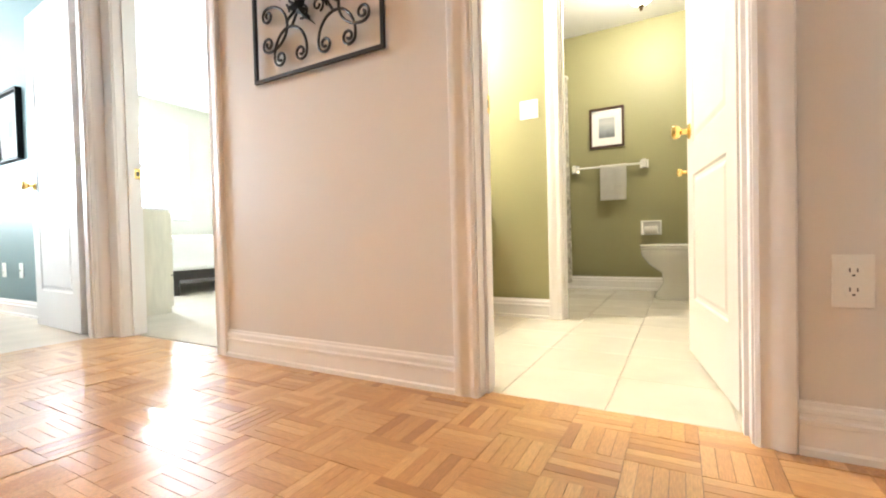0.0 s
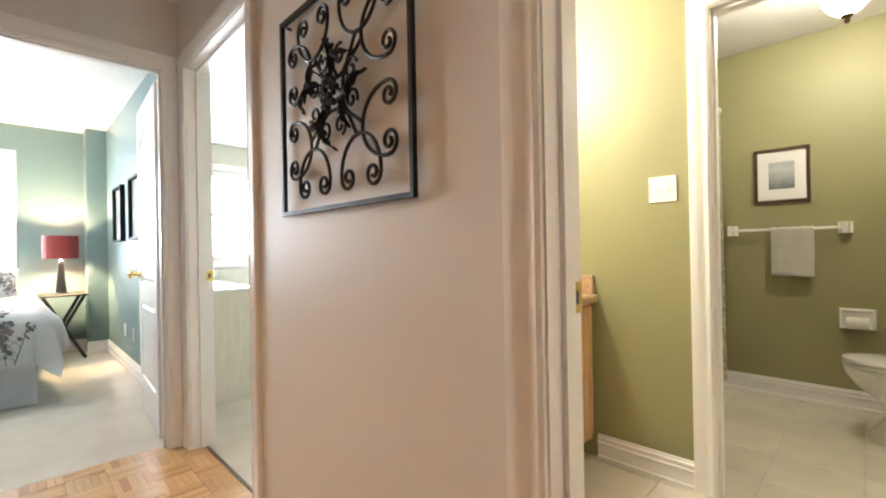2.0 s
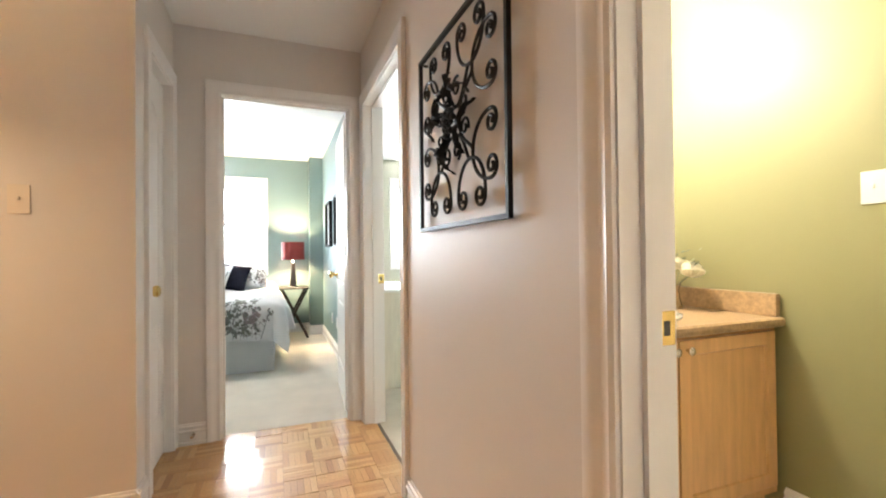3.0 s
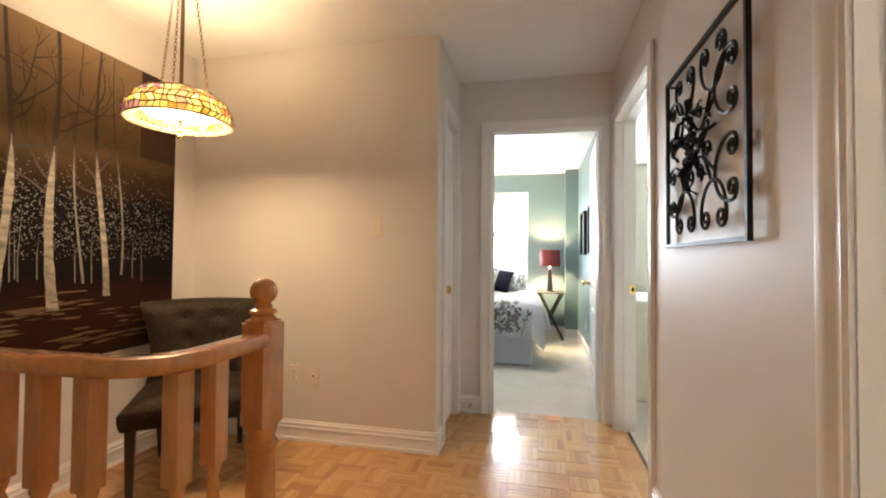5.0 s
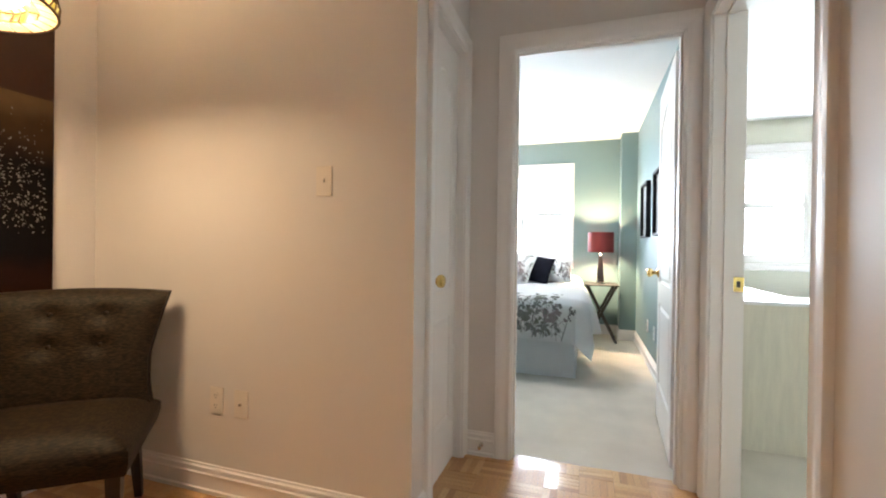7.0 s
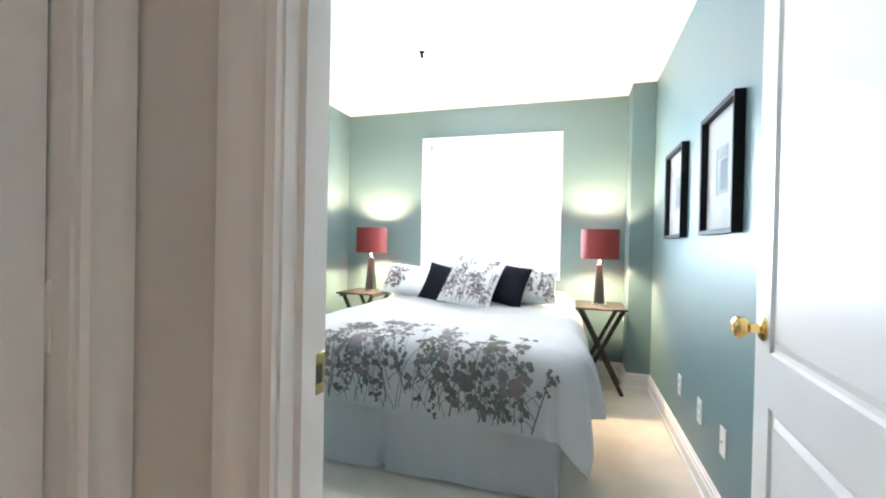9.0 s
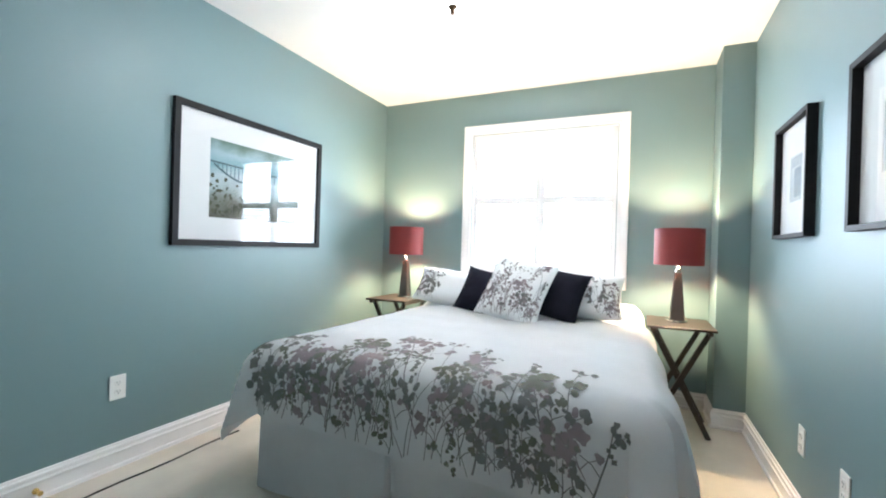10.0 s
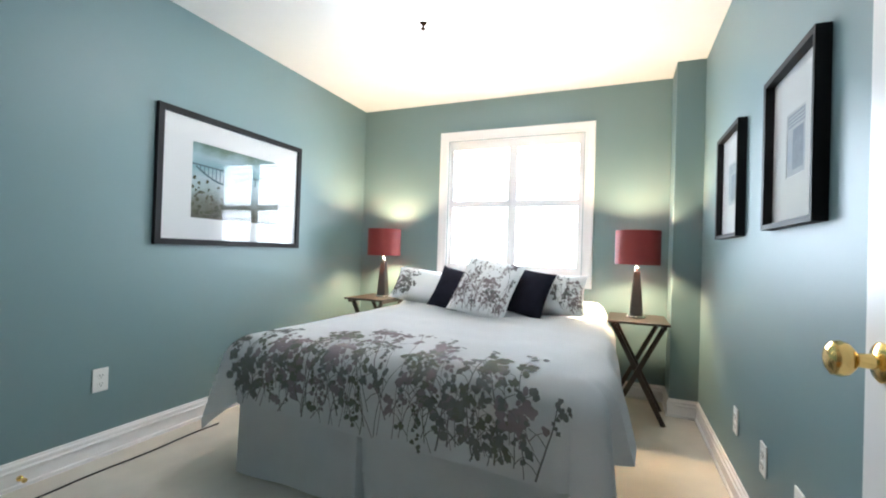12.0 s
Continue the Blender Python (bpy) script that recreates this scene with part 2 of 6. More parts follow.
def box(bm, x0, x1, y0, y1, z0, z1):
    m = Matrix.Translation(((x0 + x1) / 2, (y0 + y1) / 2, (z0 + z1) / 2)) @ Matrix.Diagonal((abs(x1 - x0), abs(y1 - y0), abs(z1 - z0), 1))
    return bmesh.ops.create_cube(bm, size=1, matrix=m)["verts"]


def part(name, bm, material, parent=None, label="", smooth=False, bevel=0.0):
    """Links a bmesh as one mesh object, under parent if one is given."""
    if bevel:
        bmesh.ops.bevel(bm, geom=bm.edges[:], offset=bevel, segments=2, profile=0.5, affect="EDGES", clamp_overlap=True)
    bmesh.ops.recalc_face_normals(bm, faces=bm.faces[:])
    me = bpy.data.meshes.new(name)
    bm.to_mesh(me)
    bm.free()
    for mt in material if isinstance(material, (list, tuple)) else (material,):
        me.materials.append(mt)
    if smooth:
        for poly in me.polygons:
            poly.use_smooth = True
        me.set_sharp_from_angle(angle=radians(40))
    ob = new(name, me)
    if parent:
        ob.parent = parent
    if label:
        ob["label"] = label
    return ob


def boxed(name, dims, material, parent=None, label="", bevel=0.0):
    bm = bmesh.new()
    box(bm, *dims)
    return part(name, bm, material, parent, label, bevel=bevel)


def base(name, at, label, category, turn=0, group="", kind=""):
    e = new(name)
    e.empty_display_size = 0.1
    e.matrix_world = pose(*at, 0, 0, turn)
    return tagged(e, label, category, group, kind)


def wall(name, axis, at, thick, a0, a1, z1, openings, material, label, z0=0.0):
    """A wall along axis 'x' or 'y': at is its first face, openings are (a, b, bottom, top)."""
    bm = bmesh.new()

    def piece(a, b, lo, hi):
        if b - a > 1e-4 and hi - lo > 1e-4:
            if axis == "x":
                box(bm, a, b, at, at + thick, lo, hi)
            else:
                box(bm, at, at + thick, a, b, lo, hi)
    edge = a0
    for a, b, lo, hi in sorted(openings):
        piece(edge, a, z0, z1)
        piece(a, b, z0, lo)
        piece(a, b, hi, z1)
        edge = b
    piece(edge, a1, z0, z1)
    return tagged(part(name, bm, material), label, "wall", kind="structure")

def tube(bm, pts, r, segs=6, closed=False, radii=None):
    """A round bar along points."""
    pts = [Vector(p) for p in pts]
    n, rings, up = len(pts), [], None
    for i, p in enumerate(pts):
        a = pts[(i - 1) % n] if closed else pts[max(i - 1, 0)]
        b = pts[(i + 1) % n] if closed else pts[min(i + 1, n - 1)]
        d = (b - a).normalized()
        if up is None:
            up = Vector((0, 0, 1)) if abs(d.z) < 0.9 else Vector((1, 0, 0))
        side = d.cross(up).normalized()
        up = side.cross(d).normalized()
        rr = radii[i] if radii else r
        rings.append([bm.verts.new(p + (side * math.cos(t) + up * math.sin(t)) * rr) for t in (2 * math.pi * j / segs for j in range(segs))])
    for i in range(n if closed else n - 1):
        a, b = rings[i], rings[(i + 1) % n]
        for j in range(segs):
            bm.faces.new((a[j], a[(j + 1) % segs], b[(j + 1) % segs], b[j]))
    if not closed:
        bm.faces.new(rings[0][::-1])
        bm.faces.new(rings[-1])


def lathe(bm, profile, segs=24, m=Matrix()):
    """A turned solid: profile is (radius, height) from one end to the other."""
    rings = []
    for r, z in profile:
        if r < 1e-5:
            rings.append([bm.verts.new(m @ Vector((0, 0, z)))])
        else:
            rings.append([bm.verts.new(m @ Vector((r * math.cos(t), r * math.sin(t), z))) for t in (2 * math.pi * j / segs for j in range(segs))])
    for a, b in zip(rings, rings[1:]):
        for j in range(segs):
            k = (j + 1) % segs
            if len(a) == 1 and len(b) > 1:
                bm.faces.new((a[0], b[k], b[j]))
            elif len(b) == 1 and len(a) > 1:
                bm.faces.new((a[j], a[k], b[0]))
            elif len(a) > 1:
                bm.faces.new((a[j], a[k], b[k], b[j]))


def sweep(bm, nodes, profile, make):
    """Joins copies of a profile, one at each node; make(node, u, v) gives the place."""
    rows = [[bm.verts.new(make(nd, u, v)) for u, v in profile] for nd in nodes]
    for a, b in zip(rows, rows[1:]):
        for j in range(len(profile) - 1):
            bm.faces.new((a[j], a[j + 1], b[j + 1], b[j]))
        bm.faces.new((a[-1], a[0], b[0], b[-1]))
    bm.faces.new(rows[0])
    bm.faces.new(rows[-1][::-1])


def grid(bm, nu, nv, f):
    """A sheet of nu by nv cells over f(0..1, 0..1)."""
    vs = [[bm.verts.new(f(i / nu, j / nv)) for j in range(nv + 1)] for i in range(nu + 1)]
    for i in range(nu):
        for j in range(nv):
            bm.faces.new((vs[i][j], vs[i + 1][j], vs[i + 1][j + 1], vs[i][j + 1]))
    return vs


CASING = [(0.0, 0.0), (0.0, 0.011), (0.010, 0.016), (0.020, 0.012), (0.034, 0.012), (0.046, 0.018), (0.062, 0.021), (0.076, 0.019), (0.080, 0.014), (0.080, 0.0)]
BASE = [(0.0, 0.0), (0.019, 0.0), (0.019, 0.016), (0.012, 0.020), (0.012, 0.070), (0.017, 0.073), (0.018, 0.082), (0.012, 0.086), (0.011, 0.094), (0.015, 0.097), (0.014, 0.106), (0.007, 0.110), (0.005, 0.119), (0.0, 0.121)]


def casing(axis, plane, out, a0, a1, top, reveal=0.005, wide=1.0, wide_b=1.0, bottom=None):
    """The moulding round an opening, mitred at the corners; it runs round all four sides if a bottom is given."""
    bm = bmesh.new()
    a0, a1, top = a0 - reveal, a1 + reveal, top + reveal
    nodes = [(a0, 0.0, -wide, 0), (a0, top, -wide, 1), (a1, top, wide_b, 1), (a1, 0.0, wide_b, 0)]
    if bottom is not None:
        bottom -= reveal
        nodes = [(a0, bottom, -1, -1), (a0, top, -1, 1), (a1, top, 1, 1), (a1, bottom, 1, -1), (a0, bottom, -1, -1)]

    def make(nd, u, v):
        a, z, sa, sz = nd
        q, z = a + sa * u, z + sz * u
        return Vector((q, plane + out * v, z)) if axis == "x" else Vector((plane + out * v, q, z))
    sweep(bm, nodes, CASING, make)
    return tagged(part("door_trim" if bottom is None else "window_trim", bm, TRIM, smooth=True), "white gloss moulded casing round an opening", "trim", kind="structure")


def jambs(axis, p0, p1, a0, a1, top, stop=None):
    """The lining of a doorway with its stop."""
    bm = bmesh.new()
    t = 0.018

    def bx(a, b, q0, q1, z0, z1):
        if axis == "x":
            box(bm, a, b, q0, q1, z0, z1)
        else:
            box(bm, q0, q1, a, b, z0, z1)
    bx(a0 - t, a0, p0, p1, 0, top + t)
    bx(a1, a1 + t, p0, p1, 0, top + t)
    bx(a0, a1, p0, p1, top, top + t)
    if stop:
        s0, s1 = stop
        bx(a0, a0 + 0.011, s0, s1, 0, top)
        bx(a1 - 0.011, a1, s0, s1, 0, top)
        bx(a0 + 0.011, a1 - 0.011, s0, s1, top - 0.011, top)
    return tagged(part("door_jamb", bm, TRIM), "white gloss wooden door lining", "door frame", kind="structure")


def skirting(x0, y0, x1, y1, nx, ny, material=None):
    """A baseboard from one point to the other, standing out towards (nx, ny)."""
    bm = bmesh.new()
    sweep(bm, [(x0, y0), (x1, y1)], BASE, lambda nd, u, v: Vector((nd[0] + nx * u, nd[1] + ny * u, v)))
    return tagged(part("baseboard", bm, material or TRIM, smooth=True), "white moulded baseboard along the wall", "baseboard", kind="structure")


# ---- structure ----
H = 2.44
DOOR = 2.05
Y_N, X_E = 2.20, -2.24            # the hall's long wall and its end wall
B_OPEN = (0.065, 0.77)            # bathroom doorway
R_OPEN = (-2.13, -1.27)           # second bedroom doorway
E_OPEN = (1.362, 2.112)           # bedroom doorway
C_OPEN = (-2.17, -1.725)           # closet doorway
I_OPEN = (0.0, 0.675)            # inner bathroom doorway
T = 0.018                         # door linings
WIN_B = (0.30, 1.475, 0.90, 2.08)  # bedroom window opening
WIN_R = (3.27, 4.45, 0.95, 2.10)

wall("wall_north", "x", Y_N, 0.06, X_E, 1.40, H, [(R_OPEN[0] - T, R_OPEN[1] + T, 0, DOOR + T), (B_OPEN[0] - T, B_OPEN[1] + T, 0, DOOR + T)], HALL_WALL, "beige painted hall wall with two doorways")
wall("wall_bath_south", "x", Y_N + 0.06, 0.06, -1.13, 1.40, H, [(B_OPEN[0] - T, B_OPEN[1] + T, 0, DOOR + T)], GREEN_WALL, "olive green bathroom side of the hall wall")
wall("wall_room_corner", "x", 2.3205, 0.04, -5.40, -2.36, H, [], ROOM_WALL, "plain pale sage wall")
wall("wall_room_south", "x", Y_N + 0.06, 0.06, -2.36, -1.23, H, [(R_OPEN[0] - T, R_OPEN[1] + T, 0, DOOR + T)], ROOM_WALL, "pale sage wall of the second bedroom")
wall("wall_end", "y", X_E - 0.06, 0.06, 1.00, Y_N + 0.06, H, [(E_OPEN[0] - T, E_OPEN[1] + T, 0, DOOR + T)], HALL_WALL, "beige hall end wall round the bedroom doorway")
wall("wall_bedroom_east", "y", X_E - 0.09, 0.03, -0.605, Y_N + 0.06, H, [(E_OPEN[0] - T, E_OPEN[1] + T, 0, DOOR + T)], BLUE_WALL, "blue-green bedroom wall round its doorway")
wall("wall_closet", "x", 1.005, 0.11, X_E, -1.52, H, [(C_OPEN[0] - T, C_OPEN[1] + T, 0, DOOR + T)], HALL_WALL, "beige wall round the closet door")
wall("wall_switch", "y", -1.63, 0.11, -0.545, 1.005, H, [], HALL_WALL, "plain beige wall with a light switch")
wall("wall_painting", "x", -0.655, 0.11, -1.63, 1.40, H, [], HALL_WALL, "beige wall behind the large painting", z0=-2.8)
wall("wall_stair_east", "y", 1.29, 0.11, -0.545, Y_N, H, [], HALL_WALL, "beige wall beside the stairs", z0=-2.8)
wall("wall_closet_back", "y", X_E, 0.02, -0.545, 1.00, H, [], HALL_WALL, "plain inner wall of the closet")
# bedroom
wall("wall_bedroom_window", "y", -5.97, 0.12, -0.72, 2.39, H, [WIN_B], BLUE_WALL, "blue-green bedroom wall round the window")
wall("wall_bedroom_south", "x", -0.72, 0.115, -5.85, X_E - 0.06, H, [], BLUE_WALL, "blue-green bedroom wall with the bridge picture")
wall("wall_bedroom_north", "x", 2.275, 0.045, -5.85, -2.33, H, [], BLUE_WALL, "blue-green bedroom wall with two pictures")
tagged(boxed("wall_pier", (-5.849, -5.555, 2.10, 2.274, 0, H), BLUE_WALL), "blue-green boxed pier in the bedroom corner", "wall pier", kind="structure")
# second bedroom
wall("wall_room_window", "y", -5.52, 0.12, 2.32, 5.6, H, [WIN_R], ROOM_WALL, "pale sage wall round a bright window")
wall("wall_room_north", "x", 5.5, 0.1, -5.40, -1.23, H, [], ROOM_WALL, "plain pale sage wall")
wall("wall_room_east", "y", -1.23, 0.05, 2.32, 5.5, H, [], ROOM_WALL, "plain pale sage wall")
# bathroom
wall("wall_bath_west", "y", -1.18, 0.05, 2.32, 5.40, H, [], GREEN_WALL, "olive green wall behind the vanity")
wall("wall_bath_partition", "x", 3.60, 0.11, -1.13, 1.10, H, [(I_OPEN[0] - T, I_OPEN[1] + T, 0, 2.04 + T)], GREEN_WALL, "olive green partition round the inner doorway")
wall("wall_bath_north", "x", 5.28, 0.11, -1.13, 1.10, H, [], GREEN_WALL, "olive green wall behind the toilet")
wall("wall_bath_east", "y", 1.10, 0.1, 2.32, 5.39, H, [], GREEN_WALL, "plain olive green wall")

for nm, d, mt, lb in (
    ("ceiling", (-2.30, 1.40, -0.66, 2.26, H, H + 0.1), CEILING, "white painted hall ceiling"),
    ("ceiling_bedroom", (-5.97, -2.30, -0.72, 2.32, H, H + 0.1), CEILING, "white painted bedroom ceiling"),
    ("ceiling_bath", (-1.18, 1.20, 2.26, 5.39, H, H + 0.1), CEILING, "white painted bathroom ceiling"),
    ("ceiling_room", (-5.52, -1.18, 2.32, 5.6, H, H + 0.1), CEILING, "white painted ceiling"),
    ("floor_bedroom", (-5.97, -2.30, -0.72, 2.32, -0.1, 0.0), CARPET, "cream carpet on the bedroom floor"),
    ("floor_room", (-5.52, -1.18, 2.28, 5.6, -0.1, 0.0), CARPET, "cream carpet on the floor"),
):
    tagged(boxed(nm, d, mt), lb, nm.split("_")[0], kind="structure")

# ---- trim ----
casing("x", Y_N, -1, *R_OPEN, DOOR)
casing("x", Y_N, -1, *B_OPEN, DOOR)
casing("y", X_E, 1, *E_OPEN, DOOR)
casing("x", 1.115, 1, *C_OPEN, DOOR, wide=0.8)
casing("x", Y_N + 0.12, 1, *B_OPEN, DOOR)
casing("y", X_E - 0.09, -1, *E_OPEN, DOOR)
casing("x", 3.60, -1, *I_OPEN, 2.04, wide_b=0.9)
jambs("x", Y_N - 0.001, Y_N + 0.121, *R_OPEN, DOOR, (Y_N + 0.045, Y_N + 0.08))
jambs("x", Y_N - 0.001, Y_N + 0.121, *B_OPEN, DOOR, (Y_N + 0.045, Y_N + 0.08))
jambs("y", X_E - 0.091, X_E + 0.001, *E_OPEN, DOOR, (X_E - 0.055, X_E - 0.025))
jambs("x", 1.004, 1.116, *C_OPEN, DOOR, (1.006, 1.040))
jambs("x", 3.599, 3.711, *I_OPEN, 2.04, (3.63, 3.665))

skirting(R_OPEN[1] + 0.085, Y_N, B_OPEN[0] - 0.085, Y_N, 0, -1)
skirting(B_OPEN[1] + 0.085, Y_N, 1.29, Y_N, 0, -1)
skirting(-1.52, -0.545, -1.52, 1.133, 1, 0)
skirting(-1.502, 1.115, C_OPEN[1] + 0.085, 1.115, 0, 1)
skirting(X_E, 1.115, X_E, E_OPEN[0] - 0.085, 1, 0)
skirting(-1.50, -0.545, 0.235, -0.545, 0, 1)
skirting(-5.85, -0.605, -2.33, -0.605, 0, 1)
skirting(-5.85, -0.587, -5.85, 2.10, 1, 0)
skirting(-5.832, 2.10, -5.537, 2.10, 0, -1)
skirting(-5.555, 2.10, -5.555, 2.275, 1, 0)
skirting(-5.537, 2.275, -2.36, 2.275, 0, -1)
skirting(-0.515, 3.60, I_OPEN[0] - 0.085, 3.60, 0, -1)
skirting(-0.40, 5.28, 1.10, 5.28, 0, -1)
skirting(-5.40, 2.32, -5.40, 5.5, 1, 0)

# ---- doors ----


def knob(parent, x, z, y_front, y_back):
    for y, s in ((y_front, -1), (y_back, 1)):
        bm = bmesh.new()
        m = Matrix.Translation((x, y, z)) @ Matrix.Rotation(radians(90 * -s), 4, "X")
        lathe(bm, [(0, 0), (0.031, 0), (0.031, 0.004), (0.026, 0.008), (0.012, 0.011), (0.011, 0.030), (0.017, 0.034), (0.026, 0.042),
                   (0.0285, 0.052), (0.026, 0.062), (0.017, 0.068), (0.010, 0.069), (0, 0.068)], 20, m)
        part("door_knob", bm, BRASS, parent, "polished brass knob", smooth=True)


def leaf_mesh(w, h, arched=True, stile=0.105):
    """A pressed two-panel door leaf with an arched upper panel; hinge edge at x = 0."""
    bm = bmesh.new()
    t = 0.035
    z0, z1 = 0.012, h

    def outline(x0, x1, a, b, arch):
        pts = [(x0, a), (x1, a), (x1, b)]
        if arch:
            for i in range(1, 12):
                s = i / 12
                rise = 0.5 - 0.5 * math.cos(2 * math.pi * s)
                pts.append((x1 + (x0 - x1) * s, b + arch * rise))
        pts.append((x0, b))
        return pts

    def inset(pts, d):
        out, n = [], len(pts)
        for i in range(n):
            p0, p1, p2 = (Vector(pts[(i + k) % n]) for k in (-1, 0, 1))
            n1 = Vector((-(p1 - p0).y, (p1 - p0).x)).normalized()
            n2 = Vector((-(p2 - p1).y, (p2 - p1).x)).normalized()
            nn = n1 + n2
            out.append(p1 + nn * (d / max(0.3, nn.dot(n1))))
        return out
    panels = [outline(stile, w - stile, 0.24, 0.74, 0), outline(stile, w - stile, 0.87, h - 0.22, 0.075 if arched else 0)]
    for y, s in ((0.0, 1), (t, -1)):
        edges = []

        def loop(pts):
            vs = [bm.verts.new((p[0], y, p[1])) for p in pts]
            for i in range(len(vs)):
                edges.append(bm.edges.new((vs[i], vs[(i + 1) % len(vs)])))
            return vs
        loop([(0, z0), (w, z0), (w, z1), (0, z1)])
        for pts in panels:
            rows = [loop(pts)]
            for d, dep in ((0.006, 0.007), (0.016, 0.008), (0.034, 0.001), (0.040, 0.001)):
                rows.append([bm.verts.new((p[0], y + s * dep, p[1])) for p in inset(pts, d)])
            for a, b in zip(rows, rows[1:]):
                for i in range(len(a)):
                    j = (i + 1) % len(a)
                    bm.faces.new((a[i], a[j], b[j], b[i]))
            bm.faces.new(rows[-1])
        bmesh.ops.triangle_fill(bm, edges=edges, use_beauty=True)
    for a, b in (((0, z0), (w, z0)), ((w, z0), (w, z1)), ((w, z1), (0, z1)), ((0, z1), (0, z0))):
        bm.faces.new([bm.verts.new((p[0], y, p[1])) for p, y in ((a, 0), (b, 0), (b, t), (a, t))])
    bmesh.ops.remove_doubles(bm, verts=bm.verts[:], dist=1e-5)
    return bm


def door(name, at, turn, w, h, label, knob_z=0.923, hinge_y=0.0, backset=0.06):
    d = base(name, at, label, "door", turn)
    part("door_leaf", leaf_mesh(w, h, stile=0.105 if w > 0.5 else 0.085), TRIM, d)
    knob(d, w - backset, knob_z, 0.0, 0.035)
    for z in (0.20, 1.02, 1.83):
        bm = bmesh.new()
        m = Matrix.Translation((-0.006, hinge_y, z))
        lathe(bm, [(0, -0.046), (0.004, -0.046), (0.0065, -0.04), (0.0065, 0.04), (0.004, 0.046), (0, 0.046)], 10, m)
        box(bm, -0.006, 0.0015, 0.004, 0.031, z - 0.04, z + 0.04)
        part("hinge", bm, PLASTIC, d, "white painted hinge")
    return d


door("bedroom_door", (-2.395, 2.140, 0), 176.6, 0.742, 2.03, "white two-panel door standing open in the bedroom doorway", hinge_y=0.0)
door("bathroom_door", (0.796, 2.372, 0), 98.8, 0.70, 2.03, "white two-panel door standing open into the bathroom", hinge_y=0.0)
door("closet_door", (C_OPEN[0] + 0.003, 1.043, 0), 0, C_OPEN[1] - C_OPEN[0] - 0.006, 2.035, "white two-panel closet door, closed", knob_z=0.924, hinge_y=0.037, backset=0.055)
door("toilet_door", (0.716, 3.725, 0), 90.6, 0.66, 2.02, "white door standing open inside the toilet room", hinge_y=0.0)


def strike(at, axis, s):
    """A brass latch plate let into a door lining."""
    e = base("strike_plate", at, "small brass strike plate on the door lining", "strike plate")
    bm = bmesh.new()
    if axis == "x":
        box(bm, 0, s * 0.003, -0.020, 0.020, -0.030, 0.030)
    else:
        box(bm, -0.014, 0.014, 0, s * 0.003, -0.028, 0.028)
    part("plate", bm, BRASS, e, bevel=0.0008)
    bm = bmesh.new()
    if axis == "x":
        box(bm, s * 0.003, s * 0.0036, -0.007, 0.007, -0.013, 0.013)
    else:
        box(bm, -0.007, 0.007, s * 0.003, s * 0.0036, -0.013, 0.013)
    part("latch_hole", bm, SLOT, e, "dark latch hole")


strike((B_OPEN[0], 2.300, 0.955), "x", 1)
strike((R_OPEN[0], 2.300, 0.93), "x", 1)
strike((-2.315, E_OPEN[0], 0.94), "y", 1)

# ---- plates on the walls ----


def plate(at, turn, kind, PLASTIC=PLASTIC):
    """A wall plate in its own frame: it faces -y, then is turned. kind: outlet, switch, double_switch, jack."""
    names = {"outlet": ("wall_outlet", "white duplex outlet on the wall", "outlet"), "switch": ("light_switch", "ivory light switch on the wall", "light switch"),
             "double_switch": ("light_switch", "white double light switch on the wall", "light switch"), "jack": ("wall_jack", "white cable jack plate on the wall", "wall jack")}
    nm, lb, cat = names[kind]
    e = base(nm, at, lb, cat, turn)
    w = 0.058 if kind == "double_switch" else 0.035
    bm = bmesh.new()
    box(bm, -w, w, -0.006, 0, -0.0575, 0.0575)
    part("cover_plate", bm, PLASTIC, e, bevel=0.002)
    if kind == "outlet":
        for z in (-0.021, 0.021):
            bm = bmesh.new()
            lathe(bm, [(0, 0.006), (0.016, 0.006), (0.0165, 0.0075), (0.0155, 0.009), (0, 0.009)], 16, Matrix.Translation((0, 0, z)) @ Matrix.Rotation(radians(90), 4, "X"))
            soc = part("socket", bm, PLASTIC, e)
            bm = bmesh.new()
            box(bm, -0.0075, -0.0050, -0.0096, -0.0089, z - 0.001, z + 0.008)
            box(bm, 0.0050, 0.0075, -0.0096, -0.0089, z - 0.001, z + 0.007)
            box(bm, -0.0025, 0.0025, -0.0096, -0.0089, z - 0.010, z - 0.006)
            part("slots", bm, SLOT, soc)
    elif kind == "jack":
        bm = bmesh.new()
        lathe(bm, [(0, 0.006), (0.006, 0.006), (0.006, 0.014), (0.003, 0.015), (0, 0.015)], 10, Matrix.Rotation(radians(90), 4, "X"))
        part("jack", bm, STEEL, e)
    else:
        for x in ((-0.023, 0.023) if kind == "double_switch" else (0,)):
            bm = bmesh.new()
            box(bm, x - 0.005, x + 0.005, -0.013, -0.006, -0.004, 0.010)
            part("toggle", bm, PLASTIC, e, bevel=0.0015)
    return e


plate((0.950, Y_N, 0.393), 0, "outlet")
plate((-1.52, 0.735, 1.318), 90, "switch", IVORY)
plate((-1.52, 0.215, 0.400), 90, "outlet", IVORY)
plate((-1.52, 0.345, 0.398), 90, "jack", IVORY)
plate((-0.195, 3.60, 1.305), 0, "double_switch")
plate((-3.547, -0.605, 0.385), 180, "outlet")
plate((-4.54, 2.275, 0.35), 0, "outlet")
plate((-4.13, 2.275, 0.35), 0, "outlet")
plate((-3.785, 2.275, 0.35), 0, "jack")

# ---- hall: iron wall decoration ----


